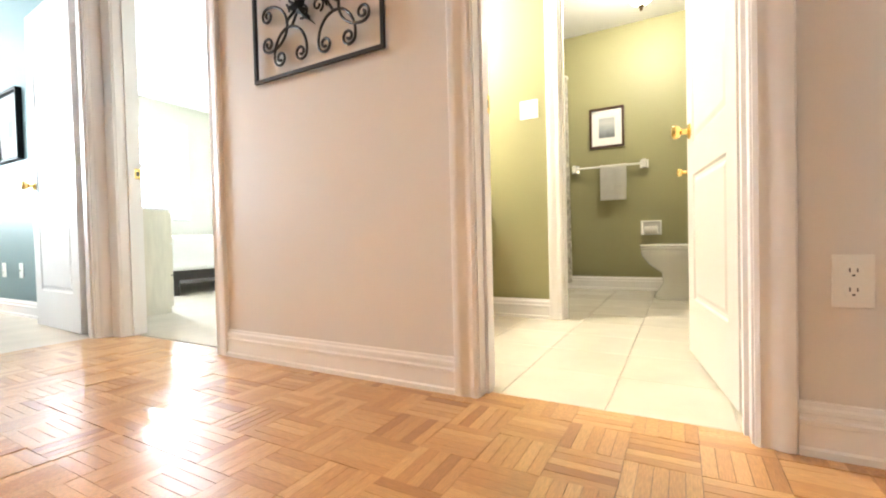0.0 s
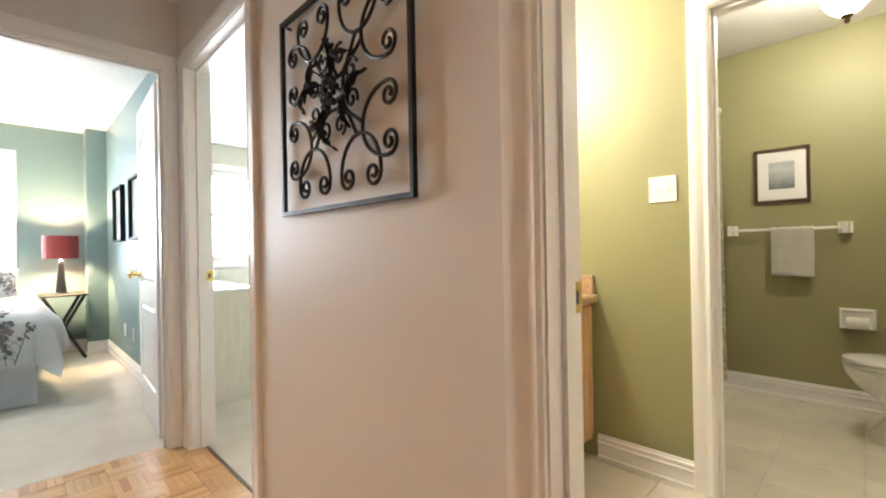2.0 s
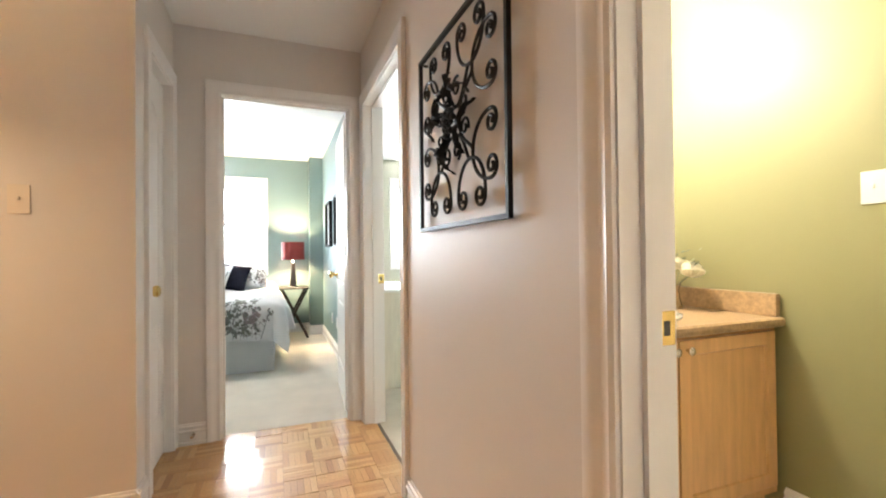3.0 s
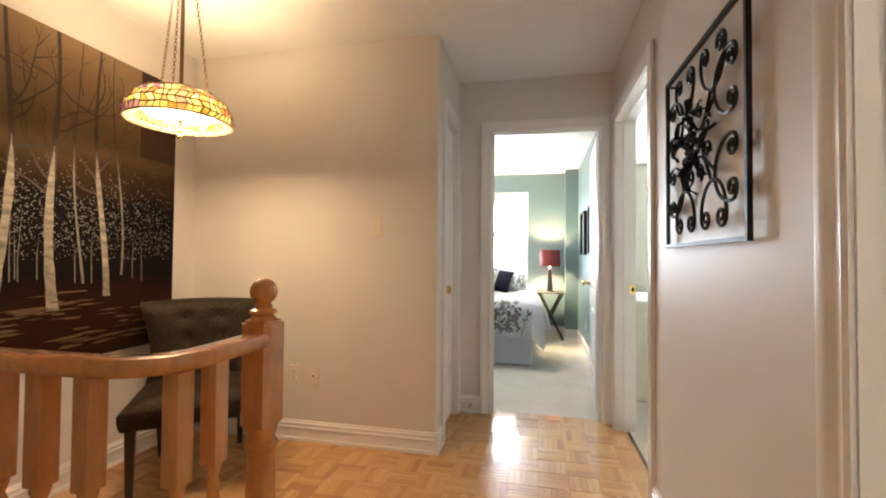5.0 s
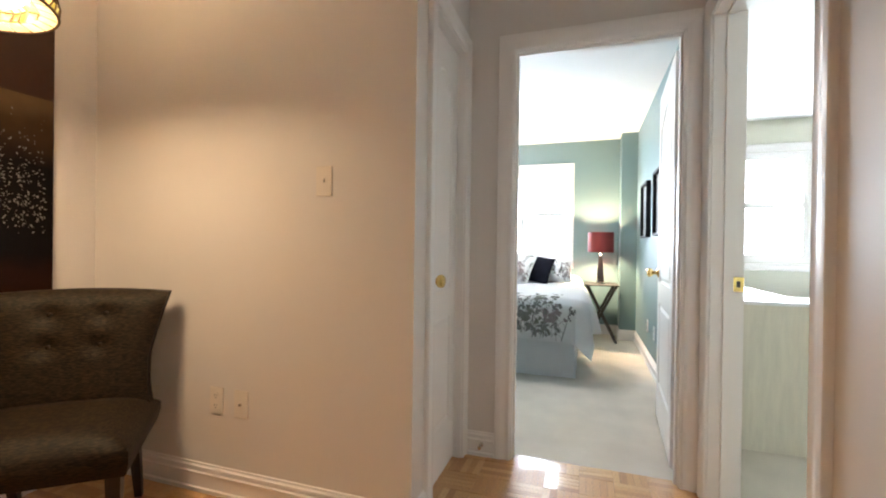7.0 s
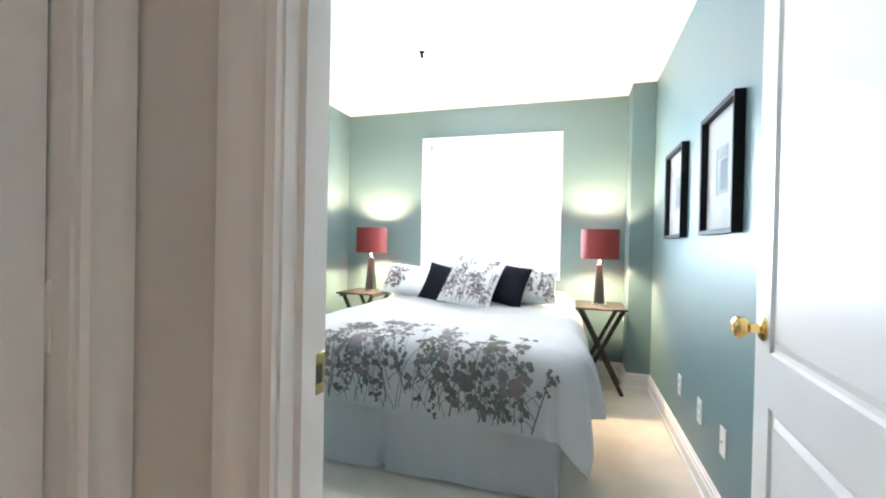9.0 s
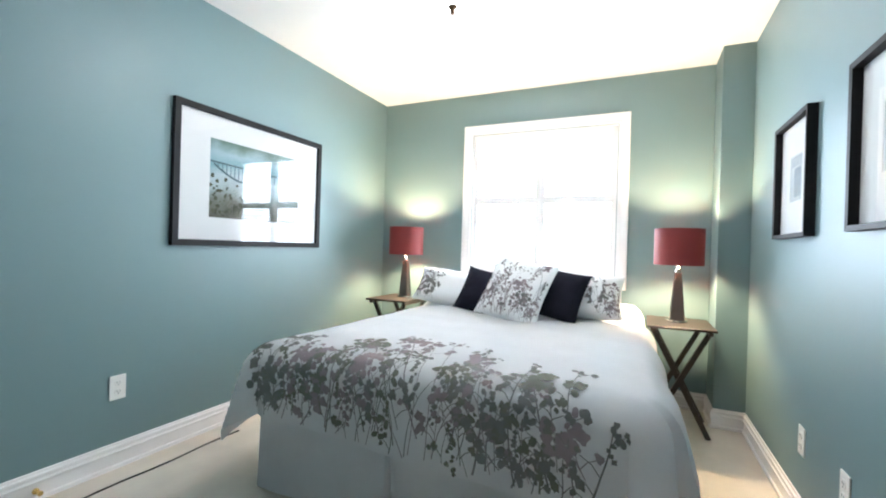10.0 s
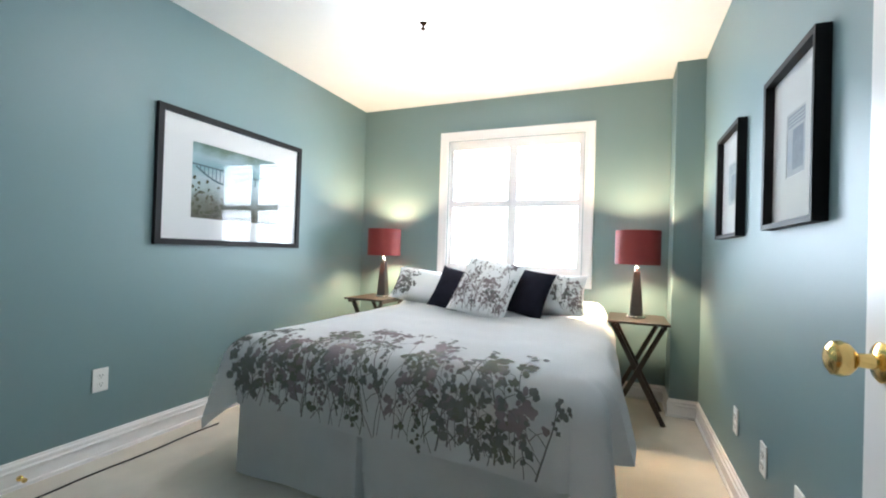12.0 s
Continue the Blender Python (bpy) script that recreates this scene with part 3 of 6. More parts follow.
def spiral(cx, cz, r0, r1, a0, a1, n=26):
    return [(cx + (r0 + (r1 - r0) * i / n) * math.cos(a0 + (a1 - a0) * i / n), cz + (r0 + (r1 - r0) * i / n) * math.sin(a0 + (a1 - a0) * i / n)) for i in range(n + 1)]


def wall_art(at):
    e = base("wall_decoration", at, "square black wrought-iron scrollwork panel with leaves on the wall", "wall decoration")
    hw, hh = 0.334, 0.322
    bm = bmesh.new()
    sweep(bm, [(-1, -1), (-1, 1), (1, 1), (1, -1), (-1, -1)], [(0, 0), (0.013, 0), (0.013, 0.014), (0, 0.014)],
          lambda nd, u, v: Vector((nd[0] * (hw - u), -0.012 - v, nd[1] * (hh - u))))
    part("frame", bm, IRON, e)

    def bar(pts, r=0.0054, dep=-0.022, name="scroll"):
        bm = bmesh.new()
        tube(bm, [(x, dep, z) for x, z in pts], r, 6)
        part(name, bm, IRON, e, smooth=True)
    # two arches with curled ends on each side, each tied to the middle by an S-bar
    for k in range(4):
        c, s = math.cos(k * math.pi / 2), math.sin(k * math.pi / 2)
        for sg in (-1, 1):
            cx, z0 = sg * 0.122, -hh + 0.022
            for d in (-1, 1):
                wd = 0.088 if d == sg else 0.092
                pts = [(cx + d * wd * math.sin(t), z0 + 0.062 + 0.104 * math.cos(t)) for t in (math.pi / 2 * q / 9 for q in range(10))]
                pts += [(cx + d * (wd - 0.033 + r * math.cos(t)), z0 + 0.055 - r * math.sin(t)) for r, t in ((0.033 - 0.026 * q / 26, math.radians(500) * q / 26) for q in range(1, 27))]
                bar([(x * c - z * s, x * s + z * c) for x, z in pts])
            stemp = []
            for q in range(17):
                t = q / 16
                x = cx * (1 - t) ** 1.3 + sg * 0.03 * math.sin(math.pi * t)
                z = (z0 + 0.166) * (1 - t) + -0.045 * t - 0.018 * math.sin(2 * math.pi * t)
                stemp.append((x, z))
            bar([(x * c - z * s, x * s + z * c) for x, z in stemp])
    # inner curls
    for k in range(8):
        a = math.pi / 8 + k * math.pi / 4
        pts = spiral(0, 0, 0.030, 0.008, 0, math.radians(430), 26)
        bar([(0.105 * math.cos(a) + x * math.cos(a) - z * math.sin(a), 0.105 * math.sin(a) + x * math.sin(a) + z * math.cos(a)) for x, z in pts], 0.0045, -0.030)
    # leaves
    for k in range(8):
        a = k * math.pi / 4 + math.pi / 2
        ln = 0.165 if k % 2 == 0 else 0.140
        bm = bmesh.new()
        rows = []
        for i in range(15):
            t = i / 14
            w = 0.027 * math.sin(math.pi * min(1, t * 1.02) ** 0.8) * (1 + 0.45 * math.sin(t * 26)) * (0.25 + 0.75 * t if t < 0.5 else 1)
            r = 0.05 + (ln - 0.05) * t
            bend = 0.028 * math.sin(t * 4.0) * (1 if k % 2 else -1)
            dep = -0.034 - 0.026 * math.sin(t * math.pi * 0.9) + (0.012 if t > 0.9 else 0)
            c, s = math.cos(a), math.sin(a)
            row = []
            for sd, lift in ((-1, 0.006), (-0.45, 0.001), (0, -0.006), (0.45, 0.001), (1, 0.006)):
                o = bend + sd * max(w, 0.001)
                row.append(bm.verts.new((r * c - o * s, dep + lift, r * s + o * c)))
            rows.append(row)
        for p, q in zip(rows, rows[1:]):
            for j in range(4):
                bm.faces.new((p[j], p[j + 1], q[j + 1], q[j]))
        bmesh.ops.solidify(bm, geom=bm.faces[:], thickness=0.002)
        part("leaf", bm, IRON, e, smooth=True)
    rnd = random.Random(4)
    for k in range(22):
        bm = bmesh.new()
        a, r = k * 2.4, 0.0085 * math.sqrt(k)
        bmesh.ops.create_uvsphere(bm, u_segments=8, v_segments=6, radius=0.008 + 0.004 * rnd.random(),
                                  matrix=Matrix.Translation((r * math.cos(a), -0.052 + 0.25 * r, r * 1.25 * math.sin(a))))
        part("bead", bm, IRON, e, smooth=True)
    for x, z in ((-0.3, 0.3), (0.3, 0.3)):
        bm = bmesh.new()
        lathe(bm, [(0, 0), (0.005, 0), (0.005, 0.016), (0, 0.016)], 8, Matrix.Translation((x, 0, z)) @ Matrix.Rotation(radians(90), 4, "X"))
        part("fixing", bm, IRON, e)


wall_art((-0.593, Y_N, 1.494))

# ---- hall: large painting ----


def painted(name, z0, z1):
    """The ground of the forest painting: tan sky, dark wood line with pale flecks, red-brown earth and a light path."""
    m, n, l, p = tree(name)
    co, sep = n.new("ShaderNodeTexCoord"), n.new("ShaderNodeSeparateXYZ")
    l.new(co.outputs["Object"], sep.inputs["Vector"])
    wob = n.new("ShaderNodeTexNoise")
    wob.inputs["Scale"].default_value, wob.inputs["Detail"].default_value = 6, 6
    l.new(co.outputs["Object"], wob.inputs["Vector"])
    h = n.new("ShaderNodeMath")
    h.operation = "MULTIPLY_ADD"
    h.inputs[1].default_value = 0.16
    l.new(wob.outputs["Fac"], h.inputs[0])
    l.new(sep.outputs["Z"], h.inputs[2])
    mr = n.new("ShaderNodeMapRange")
    mr.inputs["From Min"].default_value, mr.inputs["From Max"].default_value = z0 + 0.08, z1 + 0.08
    l.new(h.outputs[0], mr.inputs["Value"])
    ramp = n.new("ShaderNodeValToRGB")
    stops = [(0.0, (0.018, 0.006, 0.003)), (0.12, (0.026, 0.008, 0.003)), (0.22, (0.014, 0.004, 0.002)), (0.26, (0.003, 0.002, 0.002)), (0.50, (0.003, 0.002, 0.002)),
             (0.60, (0.045, 0.024, 0.011)), (0.68, (0.13, 0.082, 0.040)), (1.0, (0.26, 0.175, 0.098))]
    while len(ramp.color_ramp.elements) < len(stops):
        ramp.color_ramp.elements.new(0.5)
    for e, (pos, c) in zip(ramp.color_ramp.elements, stops):
        e.position, e.color = pos, (*c, 1)
    l.new(mr.outputs["Result"], ramp.inputs["Fac"])
    l.new(ramp.outputs["Color"], p.inputs["Base Color"])
    p.inputs["Roughness"].default_value = 0.75
    p.inputs["Specular IOR Level"].default_value = 0.12
    br = n.new("ShaderNodeTexNoise")
    br.inputs["Scale"].default_value = 60
    b = n.new("ShaderNodeBump")
    b.inputs["Strength"].default_value, b.inputs["Distance"].default_value = 0.4, 0.002
    l.new(br.outputs["Fac"], b.inputs["Height"])
    l.new(b.outputs["Normal"], p.inputs["Normal"])
    return m


BARK = mat("painted_birch_bark", (0.24, 0.21, 0.17), 0.6, vary=0.75, scale=14, grain=60, bump=0.3, stretch=(1, 1, 3))
TWIG = mat("painted_dark_branch", (0.05, 0.03, 0.018), 0.6, vary=0.4, scale=18, bump=0.3)
FLECK = mat("painted_pale_fleck", (0.15, 0.135, 0.115), 0.6, vary=0.5, scale=30, bump=0.3)
PATHPAINT = mat("painted_path", (0.11, 0.058, 0.020), 0.6, vary=0.4, scale=12, bump=0.3)
UMBER = mat("painted_umber_band", (0.045, 0.015, 0.005), 0.55, vary=0.3, scale=6, bump=0.3)


def forest_painting():
    x0, x1, z0, z1, y = -1.33, 0.16, 0.615, 2.175, -0.545
    e = base("painting", (0, 0, 0), "large unframed canvas of bare birch trees in a brown forest", "painting")
    boxed("canvas", (x0, x1, y, y + 0.030, z0, z1), painted("forest_ground", z0, z1), e, bevel=0.002)
    rnd = random.Random(12)
    f = y + 0.0305

    def ribbon(bm, pts, dep):
        a = None
        for (x, z, w) in pts:
            b = (bm.verts.new((x - w, f + dep, z)), bm.verts.new((x + w, f + dep, z)))
            if a:
                bm.faces.new((a[0], a[1], b[1], b[0]))
            a = b

    def branch(bm, x, z, ang, ln, w, dep, depth=2):
        pts, a = [], ang
        for i in range(9):
            pts.append((x, z))
            a += rnd.uniform(-0.25, 0.25) + 0.05 * (1 if math.cos(ang) < 0 else -1) * -1
            x, z = x + math.cos(a) * ln / 8, z + math.sin(a) * ln / 8
            if x < x0 + 0.02 or x > x1 - 0.02 or z > z1 - 0.01:
                break
            if depth and i > 2 and rnd.random() < 0.35:
                branch(bm, x, z, a + rnd.choice((-0.7, 0.7)), ln * 0.45, w * 0.55, dep, depth - 1)
        n = len(pts)
        for i in range(n - 1):
            (ax, az), (bx, bz) = pts[i], pts[i + 1]
            d = Vector((bx - ax, bz - az)).normalized()
            wa, wb = w * (1 - i / n), w * (1 - (i + 1) / n)
            bm.faces.new([bm.verts.new((q[0], f + dep, q[1])) for q in ((ax - d.y * wa, az + d.x * wa), (ax + d.y * wa, az - d.x * wa), (bx + d.y * wb, bz - d.x * wb), (bx - d.y * wb, bz + d.x * wb))])
    # umber band beside the tan sky
    bm = bmesh.new()
    box(bm, x0 + 0.001, x0 + 0.24, f - 0.0004, f + 0.0002, 1.68, z1 - 0.001)
    part("umber_band", bm, UMBER, e)
    bm = bmesh.new()
    for k in range(2600):
        x, z = rnd.uniform(x0 + 0.03, x1 - 0.02), 1.06 + abs(rnd.gauss(0.22, 0.13))
        if z > 1.62 or z < 1.10:
            continue
        s, a = rnd.uniform(0.0025, 0.0075), rnd.uniform(0, math.pi)
        c, d = math.cos(a) * s, math.sin(a) * s
        bm.faces.new([bm.verts.new((x + u, f + 0.0006, z + v)) for u, v in ((-c, -d), (d * 0.45, -c * 0.45), (c, d), (-d * 0.45, c * 0.45))])
    tagged(part("dappled_foliage", bm, FLECK, e), kind="stuff")
    bm = bmesh.new()
    for k in range(16):
        x, zz = rnd.uniform(x0 + 0.05, x1 - 0.03), 0.98 + rnd.uniform(0, 0.05)
        ribbon(bm, [(x, zz, 0.0028), (x + 0.003, zz + 0.1, 0.002), (x + rnd.uniform(-0.01, 0.01), zz + rnd.uniform(0.18, 0.36), 0.0003)], 0.0007)
    tagged(part("thin_far_trees", bm, FLECK, e), kind="stuff")
    bm = bmesh.new()
    for k in range(120):
        t = rnd.random()
        cx, cz = -0.78 + 0.86 * t + rnd.gauss(0, 0.05), 0.915 - 0.21 * t + rnd.gauss(0, 0.022)
        w, hh = rnd.uniform(0.02, 0.075), rnd.uniform(0.0015, 0.006)
        if k % 4 == 0:
            cx, cz, w = rnd.uniform(-1.2, -0.7), rnd.uniform(0.68, 0.86), rnd.uniform(0.03, 0.08)
        ring = []
        for i in range(18):
            a = 2 * math.pi * i / 18
            r = 1 + 0.30 * rnd.uniform(-1, 1)
            ring.append(bm.verts.new((cx + w * r * math.cos(a), f + 0.0008 + 0.00002 * k, cz + hh * r * math.sin(a))))
        bm.faces.new(ring)
    tagged(part("pale_path", bm, PATHPAINT, e), kind="stuff")
    for x, w, zb, dark in ((-0.445, 0.023, 0.89, 0), (-0.665, 0.026, 0.865, 0), (-0.885, 0.019, 0.915, 0), (-0.775, 0.007, 0.985, 1), (-0.975, 0.007, 1.02, 1), (-0.12, 0.022, 0.86, 0)):
        low, high, pts = bmesh.new(), bmesh.new(), []
        xx, n = x, 22
        for i in range(n + 1):
            t = i / n
            xx = x + 0.025 * math.sin(t * 5 + x * 9) + 0.035 * t * (1 if x < -0.6 else -0.5)
            pts.append((xx, zb + (z1 - 0.004 - zb) * t, w * (0.95 - 0.65 * t) * rnd.uniform(0.85, 1.1)))
        k = int(n * 0.48)
        tip = [(q[0], q[1], q[2] * (1 - j / 3)) for j, q in enumerate(pts[k:k + 4])]
        ribbon(high, pts[max(0, k - 1):], 0.0020)
        ribbon(low, pts[:k] + tip, 0.0024)
        if not dark:
            for i in range(5):
                q = pts[rnd.randint(9, 18)]
                s = rnd.choice((-1, 1))
                branch(high, q[0], q[1], math.pi / 2 + s * rnd.uniform(0.6, 1.2), rnd.uniform(0.2, 0.42), 0.006, 0.0016)
        part("birch_trunk", low, BARK if not dark else FLECK, e)
        part("bare_crown", high, TWIG, e)


forest_painting()

# ---- hall: railing ----


def railing():
    e = base("stair_railing", (0, 0, 0), "orange varnished oak stair railing with turned balusters and a ball-topped newel", "railing")
    top = 0.925
    prof = [(-0.022, -0.038), (0.022, -0.038), (0.030, -0.030), (0.032, -0.012), (0.026, -0.002), (0.014, 0.0), (-0.014, 0.0), (-0.026, -0.002), (-0.032, -0.012), (-0.030, -0.030)]
    r, cx, cy = 0.13, 0.228, 0.965
    nodes = [(-0.10, cy, 0.0)]
    for i in range(9):
        a = math.pi / 2 - (math.pi / 2) * i / 8
        nodes.append((cx - r + r * math.cos(a), cy - r + r * math.sin(a), math.pi / 2 - a))
    nodes.append((cx, -0.53, math.pi / 2))
    bm = bmesh.new()
    sweep(bm, nodes, prof, lambda nd, u, v: Vector((nd[0] + u * math.sin(nd[2]), nd[1] + u * math.cos(nd[2]), top + v)))
    part("handrail", bm, RAILWOOD, e, smooth=True)

    def baluster():
        bm = bmesh.new()
        s = 0.0205
        box(bm, -s, s, -s, s, 0.66, top - 0.036)
        bmesh.ops.bevel(bm, geom=bm.edges[:], offset=0.002, segments=1, affect="EDGES")
        lathe(bm, [(0.012, 0.0), (0.022, 0.0), (0.022, 0.16), (0.018, 0.175), (0.0225, 0.20), (0.023, 0.30), (0.016, 0.56), (0.011, 0.60), (0.016, 0.615), (0.011, 0.63), (0.018, 0.65), (0.018, 0.662)], 14)
        return bm
    spots = [(0.168, cy), (0.066, cy), (cx - 0.006, 0.812)] + [(cx, 0.700 - 0.112 * i) for i in range(11)]
    first = part("baluster", baluster(), RAILWOOD, e, smooth=True)
    first.location = (*spots[0], 0)
    for x, y in spots[1:]:
        o = new("baluster", first.data)
        o.parent, o.location = e, (x, y, 0)
    # newel: square chamfered block over a turned foot, ball on a neck
    bm = bmesh.new()
    s = 0.043
    lathe(bm, [(0.042, 0.0), (0.042, 0.20), (0.034, 0.22), (0.040, 0.26), (0.042, 0.34), (0.036, 0.56), (0.034, 0.60), (0.044, 0.625), (0.034, 0.64), (0.041, 0.662), (0.041, 0.675)], 20)
    part("turned_post", bm, RAILWOOD, e, smooth=True).location = (-0.122, 0.955, 0)
    bm = bmesh.new()
    box(bm, -s, s, -s, s, 0.672, 0.955)
    bmesh.ops.bevel(bm, geom=[ed for ed in bm.edges if abs(ed.verts[0].co.z - ed.verts[1].co.z) > 0.1], offset=0.012, segments=1, affect="EDGES")
    bmesh.ops.bevel(bm, geom=[ed for ed in bm.edges if abs(ed.verts[0].co.z - ed.verts[1].co.z) < 0.01], offset=0.008, segments=2, affect="EDGES")
    part("newel_block", bm, RAILWOOD, e, smooth=True).location = (-0.122, 0.955, 0)
    bm = bmesh.new()
    ball = [(0.0, 1.078)] + [(0.036 * math.sin(a), 1.042 + 0.036 * math.cos(a)) for a in (math.pi * i / 12 for i in range(1, 11))]
    lathe(bm, ball + [(0.024, 1.003), (0.022, 0.998), (0.034, 0.992), (0.036, 0.984), (0.026, 0.978), (0.040, 0.964), (0.0, 0.963)], 24)
    part("newel_ball", bm, RAILWOOD, e, smooth=True).location = (-0.122, 0.955, -0.012)


railing()

# ---- hall: pendant lamp ----


def pendant(at):
    e = base("pendant_lamp", at, "lit stained-glass pendant lamp hanging on bronze chains", "pendant lamp")
    prof = [(r * 0.88, z * 0.95) for r, z in ((0.247, 0.000), (0.250, 0.030), (0.243, 0.060), (0.226, 0.090), (0.200, 0.115), (0.168, 0.133), (0.140, 0.143))]
    rnd = random.Random(7)
    cols = 46
    pts = {}
    for i, (r, z) in enumerate(prof):
        for j in range(cols):
            edge = i in (0, len(prof) - 1)
            jr, jz = (0, 0) if edge else (rnd.uniform(-0.4, 0.4), rnd.uniform(-0.006, 0.006))
            a = 2 * math.pi * (j + (i % 2) * 0.5 + jr) / cols
            pts[i, j] = Vector((r * math.cos(a), r * math.sin(a), z + jz))
    lead = bmesh.new()
    for i in range(len(prof) - 1):
        for j in range(cols):
            q = [pts[i, j], pts[i, (j + 1) % cols], pts[i + 1, (j + 1) % cols], pts[i + 1, j]]
            c = sum(q, Vector()) / 4
            nrm = Vector((c.x, c.y, 0.10 * i)).normalized()
            bm = bmesh.new()
            ins = [bm.verts.new(c + (p - c) * 0.90) for p in q]
            mid = bm.verts.new(c + nrm * 0.0015)
            for k in range(4):
                bm.faces.new((ins[k], ins[(k + 1) % 4], mid))
            part("glass_pane", bm, STAINED if i < len(prof) - 2 else PEARL, e)
            for a, b in ((q[0], q[1]), (q[0], q[3])):
                tube(lead, [a + nrm * 0.0005, b + nrm * 0.0005], 0.0034, 4)
    part("leading", lead, BRONZE, e, "dark leading between the panes")
    # pearl ring turned in under the rim
    for j in range(26):
        a0, a1 = 2 * math.pi * (j + 0.06) / 26, 2 * math.pi * (j + 0.94) / 26
        bm = bmesh.new()
        lo = [bm.verts.new((r * math.cos(a), r * math.sin(a), z)) for r, z, a in ((0.215, -0.004, a0), (0.215, -0.004, a1), (0.176, 0.004, a1), (0.176, 0.004, a0))]
        bm.faces.new(lo)
        bmesh.ops.solidify(bm, geom=bm.faces[:], thickness=0.003)
        part("rim_jewel", bm, PEARL, e)
    bm = bmesh.new()
    tube(bm, [(0.2185 * math.cos(a), 0.2185 * math.sin(a), -0.003) for a in (2 * math.pi * i / 48 for i in range(48))], 0.004, 6, closed=True)
    part("rim", bm, BRONZE, e)
    bm = bmesh.new()
    lathe(bm, [(0.0, 0.018), (0.09, 0.022), (0.145, 0.036), (0.155, 0.05), (0.14, 0.06), (0.0, 0.06)], 32)
    part("diffuser", bm, BULB, e, "glowing white glass diffuser", smooth=True)
    bm = bmesh.new()
    lathe(bm, [(0.0, -0.078), (0.010, -0.076), (0.013, -0.062), (0.007, -0.052), (0.010, -0.042), (0.006, -0.030), (0.005, -0.010), (0.012, 0.006), (0.016, 0.012), (0.006, 0.02), (0, 0.02)], 14)
    part("finial", bm, BRASS, e, smooth=True)
    bm = bmesh.new()
    lathe(bm, [(0.0, 0.06), (0.009, 0.06), (0.009, 0.150), (0.018, 0.162), (0.012, 0.18), (0.0085, 0.19), (0.0085, 0.60), (0.02, 0.605), (0.026, 0.62), (0.012, 0.635), (0.006, 0.64), (0.006, 0.67),
               (0.05, 0.675), (0.06, 0.69), (0.06, 0.711), (0.0, 0.711)], 20)
    part("stem", bm, BRONZE, e, smooth=True)
    bm = bmesh.new()
    tube(bm, [(0.117 * math.cos(a), 0.117 * math.sin(a), 0.139) for a in (2 * math.pi * i / 36 for i in range(36))], 0.004, 6, closed=True)
    for k in range(3):
        a = k * 2 * math.pi / 3 + 0.5
        tube(bm, [(0.009 * math.cos(a), 0.009 * math.sin(a), 0.148), (0.117 * math.cos(a), 0.117 * math.sin(a), 0.139)], 0.003, 6)
    part("top_ring", bm, BRONZE, e)
    for k in range(3):
        a = k * 2 * math.pi / 3 + 0.5
        n = 26
        bm = bmesh.new()
        p0, p1 = Vector((0.118 * math.cos(a), 0.118 * math.sin(a), 0.150)), Vector((0.055 * math.cos(a), 0.055 * math.sin(a), 0.620))
        d = (p1 - p0).normalized()
        for i in range(n):
            c = p0.lerp(p1, (i + 0.5) / n)
            s1 = d.cross(Vector((math.cos(a), math.sin(a), 0))).normalized()
            s2 = d.cross(s1)
            w = s1 if i % 2 else s2
            tube(bm, [c + d * 0.012 * math.cos(t) + w * 0.0055 * math.sin(t) for t in (2 * math.pi * q / 8 for q in range(8))], 0.0016, 4, closed=True)
        part("chain", bm, BRONZE, e)
        bm = bmesh.new()
        tube(bm, [(0.0, 0.0, 0.610), (0.03 * math.cos(a), 0.03 * math.sin(a), 0.618), (0.055 * math.cos(a), 0.055 * math.sin(a), 0.632), (0.062 * math.cos(a), 0.062 * math.sin(a), 0.65)], 0.005, 6)
        part("hook", bm, BRONZE, e)


PENDANT = (-0.763, 0.061, 1.742)
pendant(PENDANT)
lamp("pendant_bulb", "POINT", (PENDANT[0], PENDANT[1], PENDANT[2] + 0.105), 6, WARM, 0.05)

# ---- hall: slipper chair ----


